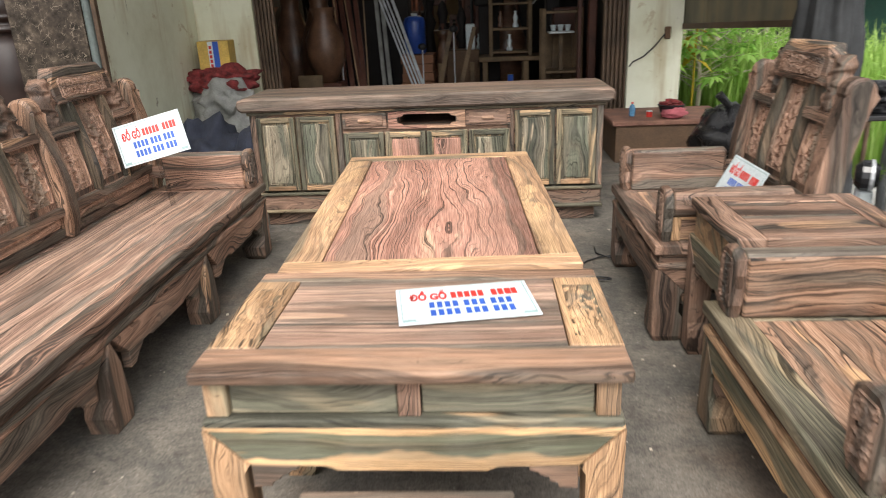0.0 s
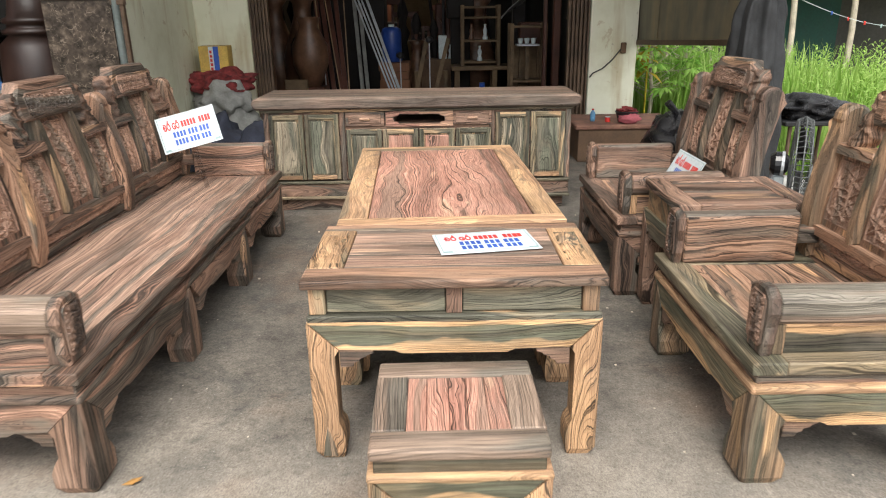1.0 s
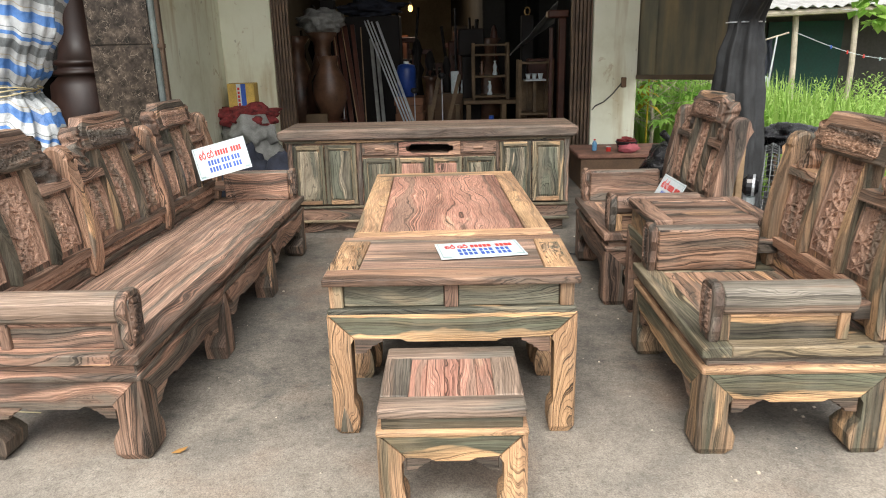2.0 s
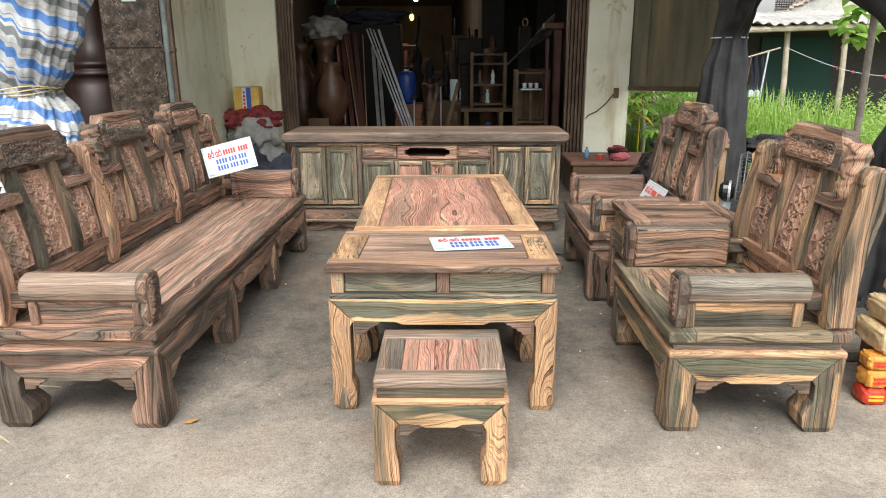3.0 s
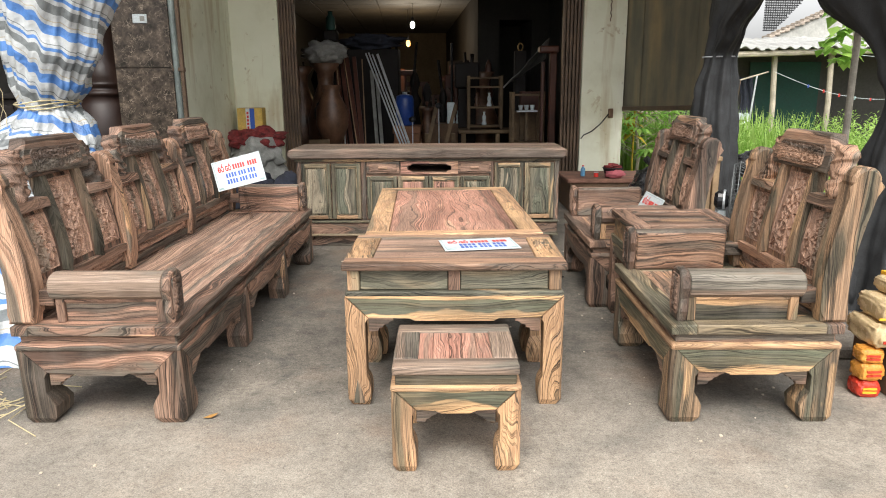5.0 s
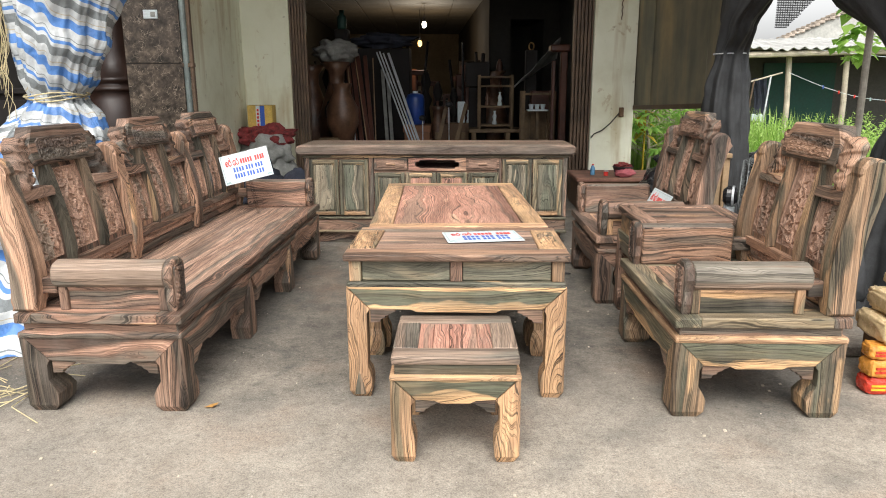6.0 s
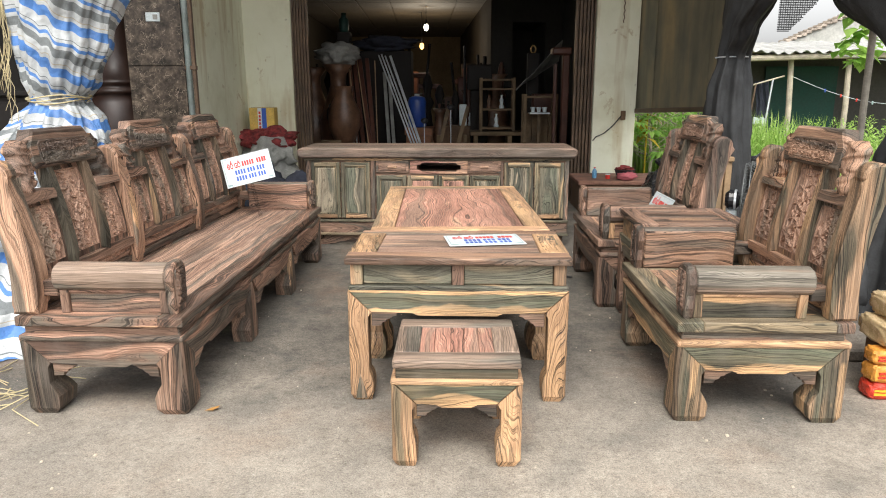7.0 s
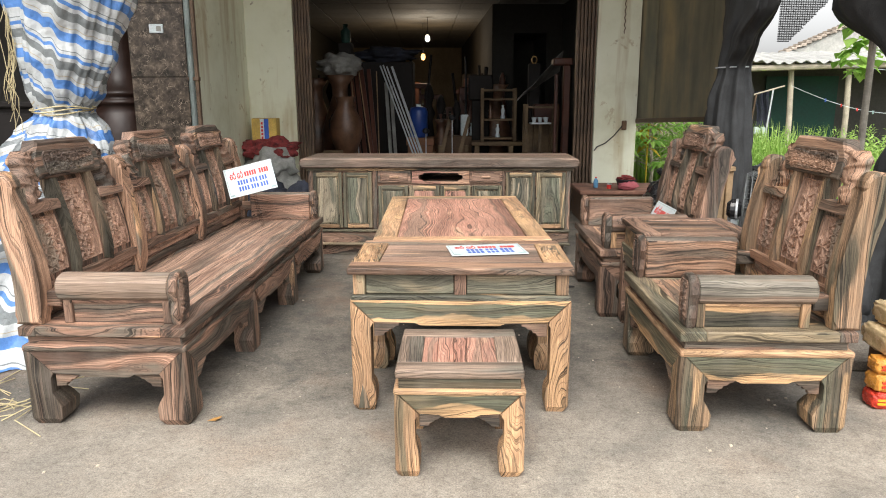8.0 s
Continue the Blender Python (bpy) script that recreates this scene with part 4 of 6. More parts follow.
# stool
stool = thing("low_stool", "small square striped rosewood stool with sunk plank seat", "stool")
sw = 0.415
base_frame(stool, sw, sw, 0.3, 0.078, WOOD_TAN, WOOD_APRON, 1, 0.075)
part("ledge", block(-0.002, sw + 0.002, -0.002, sw + 0.002, 0.286, 0.304, 0.006, 2), WOOD_LIP, stool)
part("waist", block(0.014, sw - 0.014, 0.014, sw - 0.014, 0.3, 0.338, 0.003), WOOD_OLIVE, stool)
f = 0.085
zs0, zs1 = 0.338, 0.368
part("top_rail", block(0.004, sw - 0.004, 0.004, f, zs0, zs1, 0.008, 2), WOOD_GREY, stool)
part("top_rail", block(0.004, sw - 0.004, sw - f, sw - 0.004, zs0, zs1, 0.008, 2), WOOD_GREY, stool)
for x0, x1 in ((0.004, f), (sw - f, sw - 0.004)):
    part("top_end", block(x0, x1, f, sw - f, zs0, zs1 - 0.0007, 0.003), WOOD_GREY, stool)
cuts = (0.0, 0.2, 0.42, 0.6, 0.8, 1.0)
for a, b in zip(cuts, cuts[1:]):
    x0, x1 = f + a * (sw - 2 * f), f + b * (sw - 2 * f)
    part("top_plank", block(x0 + 0.0006, x1 - 0.0006, f + 0.003, sw - f - 0.003, zs0 + 0.004, zs1 - 0.005, 0.0015), WOOD_PINK, stool)
stool.matrix_basis = pose(-0.205, -0.49, 0, 0, 0, 0.8)

# side table between the armchairs
side = thing("side_table", "dark rosewood side table with framed top between armchairs", "table")
dw, dd = 0.455, 0.53
base_frame(side, dw, dd, 0.44, 0.085, WOOD_DARK, WOOD_OLIVE, 1, 0.08)
part("waist", block(0.016, dw - 0.016, 0.016, dd - 0.016, 0.43, 0.535, 0.003), WOOD_TAN, side)
framed_top(side, dw, dd, 0.535, 0.572, WOOD_DARK, WOOD_DARK, 0.085, 2, along="y")
side.matrix_basis = pose(0.865, 1.2, 0, 0, 0, -90)


# television cabinet
def cabinet_door(own, x0, x1, z0, z1, wood_panel, knob=False):
    """A framed and raised door panel standing 12 mm proud."""
    d = part("door", block(x0, x1, -0.012, 0.012, z0, z1, 0.003), WOOD_OLIVE, own)
    for a, b, c, e in ((x0, x0 + 0.028, z0, z1), (x1 - 0.028, x1, z0, z1), (x0 + 0.028, x1 - 0.028, z0, z0 + 0.03), (x0 + 0.028, x1 - 0.028, z1 - 0.03, z1)):
        part("frame_rail", block(a, b, -0.022, -0.012, c, e, 0.003), WOOD_TAN if c == z0 and a == x0 + 0.028 else WOOD_OLIVE, d)
    part("raised_panel", block(x0 + 0.038, x1 - 0.038, -0.02, -0.012, z0 + 0.04, z1 - 0.04, 0.007), wood_panel, d)
    return d


tv = thing("tv_cabinet", "long dark rosewood television cabinet with panelled doors and an open slot", "cabinet")
cw, cd = 2.02, 0.46
part("plinth", block(0.03, cw - 0.03, 0.03, cd, 0.0, 0.09, 0.004), WOOD_DARK, tv)
part("base_rail", block(0.0, cw, 0.0, cd, 0.1, 0.19, 0.006), WOOD_DARK, tv)
part("base_moulding", block(-0.01, cw + 0.01, -0.012, cd, 0.085, 0.104, 0.006, 2), WOOD_OLIVE, tv)
part("base_moulding", block(-0.008, cw + 0.008, -0.012, cd, 0.19, 0.212, 0.007, 2), WOOD_OLIVE, tv)
body = bmesh.new()
vx0, vx1, vz0, vz1 = 0.86, 1.19, 0.585, 0.65
slab(body, 0.01, vx0, 0.012, cd, 0.212, 0.69, 0.003)
slab(body, vx1, cw - 0.01, 0.012, cd, 0.212, 0.69, 0.003)
slab(body, vx0, vx1, 0.012, cd, 0.212, vz0, 0.0)
slab(body, vx0, vx1, 0.012, cd, vz1, 0.69, 0.0)
slab(body, vx0, vx1, cd - 0.02, cd, vz0, vz1, 0.0)
part("carcass", body, WOOD_DARK, tv)
# the slot's shaped fascia: a plate with a scalloped opening
for sx in (-1, 1):
    c = (vx0 + vx1) / 2
    e = c + sx * 0.22
    i0 = c + sx * 0.13
    i1 = c + sx * 0.165
    pts = [(e, 0.57), (e, 0.67), (c, 0.67), (c, 0.652), (i0, 0.652), (i0 + sx * 0.012, 0.638), (i1, 0.636), (i1 + sx * 0.008, 0.618), (i1, 0.6), (i0 + sx * 0.012, 0.598), (i0, 0.583), (c, 0.583), (c, 0.57)]
    part("slot_fascia", extrude(bmesh.new(), pts if sx < 0 else pts[::-1], "y", -0.006, 0.014, 0.0), WOOD_PINK if sx < 0 else WOOD, tv, "scalloped slot frame")
for x0, x1 in ((0.0, 0.035), (cw - 0.035, cw), (0.50, 0.535), (cw - 0.535, cw - 0.5)):
    part("stile", block(x0, x1, -0.004, 0.014, 0.212, 0.69, 0.003), WOOD_DARK, tv)
for x0, x1 in ((0.04, 0.262), (0.272, 0.495), (cw - 0.495, cw - 0.272), (cw - 0.262, cw - 0.04)):
    cabinet_door(tv, x0, x1, 0.225, 0.655, WOOD_SILVER)
for k in range(4):
    x0 = 0.54 + k * 0.2405
    cabinet_door(tv, x0 + 0.003, x0 + 0.235, 0.225, 0.555, WOOD_PINK if k in (1, 2) else WOOD_SILVER)
for x0, x1 in ((0.54, 0.795), (1.245, 1.5)):
    dr = part("drawer", block(x0, x1, -0.008, 0.014, 0.575, 0.668, 0.004), WOOD_DARK, tv)
    part("drawer_panel", block(x0 + 0.02, x1 - 0.02, -0.014, -0.008, 0.592, 0.652, 0.004), WOOD_DARK, dr)
    part("drawer_pull", block((x0 + x1) / 2 - 0.035, (x0 + x1) / 2 + 0.035, -0.024, -0.014, 0.612, 0.632, 0.005), WOOD, dr)
part("cornice", block(-0.012, cw + 0.012, -0.014, cd, 0.669, 0.69, 0.006, 2), WOOD_OLIVE, tv)
top = [(-0.03, 0.69), (-0.052, 0.705), (-0.06, 0.73), (-0.048, 0.757), (-0.02, 0.768), (cw + 0.02, 0.768), (cw + 0.048, 0.757), (cw + 0.06, 0.735), (cw + 0.052, 0.705), (cw + 0.03, 0.69)]
part("top_slab", extrude(bmesh.new(), top[::-1], "y", -0.045, cd + 0.01, 0.012), WOOD_TOP, tv, "thick round-ended top slab")
tv.matrix_basis = pose(-1.2, 2.78, 0)


# ---- hanging cloths ----
def gathered(bm, keys, n=72, m=90, folds=9, depth=0.16, seed=0.0):
    """A gathered cloth: a ring swept down through keys of (z, cx, cy, rx, ry), with folds that deepen away from the tie."""
    keys = sorted(keys, reverse=True)

    def at(z):
        for a, b in zip(keys, keys[1:]):
            if a[0] >= z >= b[0]:
                t = (a[0] - z) / max(1e-6, a[0] - b[0])
                t = t * t * (3 - 2 * t)
                return [p + (q - p) * t for p, q in zip(a[1:], b[1:])]
        return keys[-1][1:]
    z1, z0 = keys[0][0], keys[-1][0]
    cloth = []

    def f(u, v):
        z = z1 + (z0 - z1) * v
        cx, cy, rx, ry = at(z)
        a = 2 * math.pi * u
        wob = noise.noise(Vector((math.cos(a) * 1.3, math.sin(a) * 1.3, z * 1.3 + seed)))
        fold = math.cos(folds * a + 1.6 * wob + seed) + 0.5 * math.cos(folds * 2.3 * a + 3 * wob + z)
        k = 1 + depth * fold * 0.6 + 0.1 * noise.noise(Vector((math.cos(a) * 3, math.sin(a) * 3, z * 5 + seed))) + 0.05 * noise.noise(Vector((math.cos(a) * 8, math.sin(a) * 8, z * 14 + seed)))
        x, y = cx + rx * k * math.cos(a), cy + ry * k * math.sin(a)
        cloth.append((a * 0.3, z + (0.52 if z > 1.13 else 0.2) * rx * math.cos(a) + 0.22 * ry * math.sin(a) - 0.05 * wob + 0.006 * fold + 0.03 * noise.noise(Vector((math.cos(a) * 4, math.sin(a) * 4, z * 2))), 0.0))
        return (x, y, max(0.004, z + 0.02 * wob) if z < 0.1 else z)
    sheet(bm, n, m, f, 0.0, True)
    return cloth


def hung_cloth(own, name, keys, mat, label="", **kw):
    bm = bmesh.new()
    cloth = gathered(bm, keys, **kw)
    ob = part(name, bm, mat, own, label, True)
    at = ob.data.attributes.new("cloth", "FLOAT_VECTOR", "POINT")
    at.data.foreach_set("vector", np.array(cloth, np.float32).ravel())
    return ob


tarp = thing("striped_tarp", "blue white and grey striped tarpaulin tied with straw rope", "tarpaulin")
hung_cloth(tarp, "cloth", [(3.2, -2.08, 1.3, 0.36, 0.3), (1.8, -2.09, 1.3, 0.32, 0.25), (1.45, -2.14, 1.3, 0.25, 0.2), (1.25, -2.18, 1.3, 0.19, 0.17), (1.14, -2.2, 1.3, 0.135, 0.13), (1.04, -2.22, 1.3, 0.22, 0.18), (0.93, -2.25, 1.28, 0.285, 0.24), (0.75, -2.29, 1.22, 0.35, 0.3), (0.4, -2.37, 1.1, 0.43, 0.42), (0.08, -2.41, 0.95, 0.6, 0.62), (0.004, -2.43, 0.9, 0.72, 0.72)], TARP, seed=2.0, n=160, m=130, folds=11, depth=0.11)
rope = bmesh.new()
for k in range(3):
    tube(rope, [(-2.2 + (0.152 + 0.006 * k) * math.cos(a * math.pi / 12), 1.3 + (0.146 + 0.006 * k) * math.sin(a * math.pi / 12), 1.135 + 0.012 * k + 0.012 * math.sin(a * 0.6 + k)) for a in range(25)], 0.004, 6)
part("tie_rope", rope, STRAW, tarp, "straw rope", True)
for k in range(11):
    strands = bmesh.new()
    x, y = -2.37 + 0.06 * random.random(), 1.12 + 0.05 * random.random()
    ln = random.uniform(0.35, 0.85)
    tube(strands, [(x + 0.06 * noise.noise(Vector((k * 1.7, j * 0.5, 0.3))) - 0.006 * j, y + 0.02 * noise.noise(Vector((k, j * 0.4, 5))), 1.75 - ln * j / 9) for j in range(10)], 0.0017, 5)
    part("loose_strand", strands, STRAW, tarp, "", True)

curtain_a = thing("shade_curtain", "black shade cloth curtain tied with wire", "curtain", "porch curtains")
hung_cloth(curtain_a, "cloth", [(3.3, 2.1, 2.3, 0.06, 0.9), (2.2, 2.0, 2.38, 0.07, 0.62), (1.8, 1.98, 2.55, 0.075, 0.4), (1.59, 1.985, 2.71, 0.09, 0.22), (1.42, 2.0, 2.81, 0.105, 0.12), (1.2, 1.99, 2.82, 0.14, 0.17), (0.92, 1.985, 2.81, 0.16, 0.21), (0.5, 1.99, 2.8, 0.17, 0.22), (0.02, 2.0, 2.8, 0.18, 0.22)], BLACK_CLOTH, seed=5.0, folds=7, depth=0.2)
part("tie_wire", tube(bmesh.new(), [(2.0 + 0.122 * math.cos(a * math.pi / 12), 2.83 + 0.137 * math.sin(a * math.pi / 12), 1.425) for a in range(25)], 0.005, 6), ZINC, curtain_a, "wire tie")
curtain_b = thing("shade_curtain", "black shade cloth curtain swept aside at the porch edge", "curtain", "porch curtains")
hung_cloth(curtain_b, "cloth", [(3.3, 2.15, 1.1, 0.06, 1.05), (2.0, 2.17, 1.1, 0.07, 0.86), (1.75, 2.18, 1.08, 0.08, 0.7), (1.3, 2.24, 0.98, 0.1, 0.2), (1.15, 2.26, 0.96, 0.1, 0.13), (0.8, 2.26, 1.02, 0.13, 0.2), (0.3, 2.24, 1.08, 0.15, 0.24), (0.02, 2.24, 1.1, 0.17, 0.26)], BLACK_CLOTH, seed=8.0, folds=7, depth=0.2)

net = thing("shade_net_scrap", "torn scrap of black shade net hanging from the roof edge", "net")
bm = bmesh.new()
for i in range(142):
    z = 1.62 + i * 0.012
    x1 = min(2.85, 2.46 + 0.011 * i) + 0.03 * noise.noise(Vector((i * 0.6, 3, 0)))
    slab(bm, 2.37, x1, 3.0, 3.003, z, z + 0.0075, 0.0)
for j in range(27):
    x = 2.38 + j * 0.0175
    slab(bm, x, x + 0.004, 2.997, 3.0, 1.63 + max(0, x - 2.46) * 1.1, 3.34, 0.0)
part("netting", bm, BLACK_CLOTH, net)
part("hanger", block(2.15, 2.8, 2.99, 3.02, 3.31, 3.36, 0.0), STEEL_PAINT, net)


# ---- the yard outside ----
def blades(bm, n, area, h0, h1, lean_=0.35, wide=0.012):
    """Bent grass blades, each a folded strip."""
    for _ in range(n):
        x, y = area(random.random(), random.random())
        h, a = random.uniform(h0, h1), random.uniform(0, 6.28)
        w = wide * random.uniform(0.6, 1.5)
        dx, dy = math.cos(a), math.sin(a)
        l = random.uniform(0.1, lean_) * h
        p = [Vector((x - dy * w, y + dx * w, -0.06)), Vector((x + dy * w, y - dx * w, -0.06)), Vector((x + dx * l * 0.4 + dy * w * 0.8, y + dy * l * 0.4 - dx * w * 0.8, h * 0.6)), Vector((x + dx * l * 0.4 - dy * w * 0.8, y + dy * l * 0.4 + dx * w * 0.8, h * 0.6)), Vector((x + dx * l, y + dy * l, h))]
        v = [bm.verts.new(c) for c in p]
        bm.faces.new((v[0], v[1], v[2], v[3]))
        bm.faces.new((v[3], v[2], v[4]))


def leaf(bm, base, direction, size, width=0.4, droop=0.3):
    """A pointed leaf folded along its rib."""
    d = Vector(direction).normalized()
    s = d.cross(Vector((0, 0, 1)))
    s = s.normalized() if s.length > 0.01 else Vector((1, 0, 0))
    b = Vector(base)
    mid = b + d * size * 0.5 + Vector((0, 0, 0.05 * size))
    tip = b + d * size - Vector((0, 0, droop * size))
    q = [bm.verts.new(c) for c in (b, mid + s * size * width * 0.5 - Vector((0, 0, 0.06 * size)), mid, mid - s * size * width * 0.5 - Vector((0, 0, 0.06 * size)), tip)]
    bm.faces.new((q[0], q[1], q[2]))
    bm.faces.new((q[0], q[2], q[3]))
    bm.faces.new((q[1], q[4], q[2]))
    bm.faces.new((q[2], q[4], q[3]))


weeds = bmesh.new()
blades(weeds, 12000, lambda u, v: (2.75 + u * 6.0, 3.6 + v * 5.4), 0.15, 0.55)
blades(weeds, 2500, lambda u, v: (2.3 + u * 2.2, 5.4 + v * 3.5), 0.3, 0.95)
for _ in range(420):
    x, y = random.uniform(2.9, 8.0), random.uniform(5.0, 8.9)
    h = random.uniform(0.4, 0.85)
    for k in range(16):
        z = h * (0.25 + 0.75 * k / 16)
        a = k * 2.4 + x
        leaf(weeds, (x + 0.03 * math.sin(z * 6), y, z), (math.cos(a), math.sin(a), 0.9), 0.16 * (1.2 - z / h * 0.6), 0.22)
tagged(part("weeds", weeds, GRASS), "tall bright green weeds and grass in the yard", "weeds", "", "stuff")


def shrub(x, y, h, n, seed, label, size=0.2):
    own = thing("young_tree", label, "tree")
    r = random.Random(seed)
    part("trunk", tube(bmesh.new(), [(x, y, -0.06), (x + 0.03, y, h * 0.4), (x - 0.02, y + 0.03, h * 0.75), (x + 0.02, y, h)], [0.025, 0.02, 0.014, 0.006]), BAMBOO, own)
    crown = bmesh.new()
    limbs = bmesh.new()
    for k in range(n):
        z = h * r.uniform(0.35, 1.05)
        a = r.uniform(0, 6.28)
        reach = r.uniform(0.2, 0.6) * (1.3 - 0.6 * z / h)
        e = Vector((x + reach * math.cos(a), y + reach * math.sin(a), z + r.uniform(0, 0.2)))
        tube(limbs, [(x, y, z - 0.05), e], 0.004, 4)
        for j in range(9):
            b = a + (j - 4) * 0.42
            leaf(crown, e, (math.cos(b), math.sin(b), r.uniform(-0.2, 0.3)), size * r.uniform(0.6, 1.1), 0.3)
    part("branchwork", limbs, BAMBOO, own)
    part("crown", crown, LEAF, own)
    return own


shrub(2.75, 6.3, 1.35, 60, 1, "young tree with lobed bright green leaves")
shrub(2.45, 7.4, 1.5, 70, 2, "leafy green shrub beside the shop wall")
shrub(3.5, 7.6, 1.3, 34, 3, "leafy green shrub in the yard")
shrub(2.2, 5.75, 1.05, 46, 4, "low green shrub below the metal panel")
dead = thing("yellow_leaves", "cluster of yellowing banana leaves", "leaves")
bm = bmesh.new()
for k in range(7):
    leaf(bm, (2.13, 5.65, 0.93 - 0.045 * k), (math.cos(k * 2.0), math.sin(k * 2.0), -0.4), 0.19, 0.55)
tube(bm, [(2.13, 5.65, -0.06), (2.13, 5.65, 0.93)], 0.01)
part("leaf_cluster", bm, plain("yellow_leaf", (0.6, 0.42, 0.03), 0.6), dead)

branch = thing("broadleaf_tree", "small tree with a drooping branch of broad green leaves", "tree")
r = random.Random(9)
part("trunk", tube(bmesh.new(), [(4.6, 3.1, -0.06), (4.55, 3.15, 2.0), (4.2, 3.3, 3.0), (3.7, 3.45, 2.6), (3.42, 3.5, 2.1), (3.34, 3.5, 1.7), (3.34, 3.5, 1.45)], [0.05, 0.045, 0.03, 0.012, 0.007, 0.004, 0.003]), BAMBOO, branch)
bm = bmesh.new()
for k in range(230):
    t = r.random()
    b = Vector((3.52 - 0.24 * t + r.uniform(-0.16, 0.14), 3.5 + r.uniform(-0.15, 0.15), 2.6 - 1.2 * t))
    a = r.uniform(0, 6.28)
    leaf(bm, b, (math.cos(a), math.sin(a), r.uniform(-0.5, 0.3)), r.uniform(0.07, 0.15), 0.85, 0.35)
part("leaves", bm, LEAF, branch)

shed = thing("yard_shed", "open lean-to shed with corrugated roof and dark green back sheet", "shed")
bm = bmesh.new()
sheet(bm, 150, 4, lambda u, v: (4.4 + u * 4.6, 9.2 + v * 2.2, 1.8 + v * 0.28 + 0.022 * math.sin(u * 160) + 0.04 * noise.noise(Vector((u * 9, v * 3, 0)))), 0.008)
part("corrugated_roof", bm, FIBRE_ROOF, shed)
for x0, x1 in ((4.64, 4.62), (5.48, 5.42), (6.4, 6.37), (7.4, 7.42)):
    part("pole", tube(bmesh.new(), [(x0, 9.5, -0.06), ((x0 + x1) / 2 + 0.02, 9.5, 0.9), (x1, 9.5, 1.82)], 0.045, 10), BAMBOO, shed)
for y, z in ((9.3, 1.74), (10.6, 1.92)):
    part("beam", tube(bmesh.new(), [(4.3, y, z - 0.05), (6.2, y, z), (8.9, y, z + 0.02)], 0.05, 8), BAMBOO, shed)
part("green_sheet", block(5.6, 6.92, 10.85, 10.88, -0.06, 1.62, 0.0), GREEN_SHEET, shed, "dark green plastic back sheet")
part("back_wall", block(4.2, 9.5, 10.9, 11.05, -0.06, 1.95, 0.0), INNER_WALL, shed)
part("side_wall", block(4.1, 4.2, 9.9, 11.05, -0.06, 2.0, 0.0), INNER_WALL, shed)
BRICK = plain("worn_brick", (0.4, 0.34, 0.28), 0.9, 0, 0.5, 6.0)
barn = thing("brick_house", "pale rendered house with worn brick gable behind the shed", "house")
bm = extrude(bmesh.new(), [(6.4, -0.06), (12.5, -0.06), (12.5, 2.4), (9.4, 3.3), (6.9, 2.2), (6.4, 2.0)][::-1], "y", 13.0, 13.3, 0.0)
part("gable_wall", bm, plain("pale_render", (0.5, 0.5, 0.46), 0.9, 0, 0.35, 1.5), barn)
for k in range(26):
    t = k / 25
    bm = bmesh.new()
    x, z = 6.9 + t * 2.5, 2.2 + t * 1.1
    slab(bm, x - 0.06, x + 0.06, 12.95, 13.35, z - 0.02 + 0.01 * (k % 3), z + 0.045 + 0.01 * random.random(), 0.008)
    part("brick", bm, BRICK, barn)

line = thing("washing_line", "washing line with coloured pegs strung between the poles", "clothes line")
part("cord", tube(bmesh.new(), [(5.36 + (8.0 - 5.36) * k / 12, 9.3, 1.42 - 0.4 * (k / 12) - 0.22 * math.sin(math.pi * k / 12)) for k in range(13)], 0.004, 5), SIGN_WHITE, line)
part("cord", tube(bmesh.new(), [(5.5, 9.25, 1.8), (7.9, 9.25, 1.55)], 0.004, 5), SIGN_WHITE, line)
for k, c in enumerate((SIGN_BLUE, SIGN_RED, SIGN_RED, SIGN_TEAL, SIGN_RED, GRASS)):
    t = 0.22 + 0.1 * k
    part("peg", block(5.36 + 2.64 * t - 0.011, 5.36 + 2.64 * t + 0.011, 9.29, 9.31, 1.385 - 0.4 * t - 0.22 * math.sin(math.pi * t), 1.44 - 0.4 * t - 0.22 * math.sin(math.pi * t), 0.004), c, line)
wash = thing("hanging_cloth", "dark garment with white hem hung under the shed", "laundry")
part("cloth", sheet(bmesh.new(), 12, 14, lambda u, v: (4.98 + 0.24 * u + 0.03 * math.sin(v * 5), 9.7 + 0.03 * math.sin(u * 14), 0.72 + 0.62 * v), 0.01), NAVY_CLOTH, wash)
part("hem", block(4.98, 5.2, 9.67, 9.73, 0.62, 0.74, 0.01), SIGN_WHITE, wash)
rack = thing("clothes_rack", "rusty leaning clothes rack with wire hangers", "rack")
for a, b, m_ in (((4.72, 9.4, -0.06), (4.85, 9.4, 1.3), STEEL_PAINT), ((5.0, 9.4, -0.06), (5.12, 9.4, 1.36), ZINC), ((4.7, 9.4, 1.25), (5.3, 9.4, 1.42), BAMBOO), ((4.75, 9.4, 0.5), (5.05, 9.4, 0.62), ZINC)):
    part("bar", tube(bmesh.new(), [a, b], 0.014, 6), m_, rack)


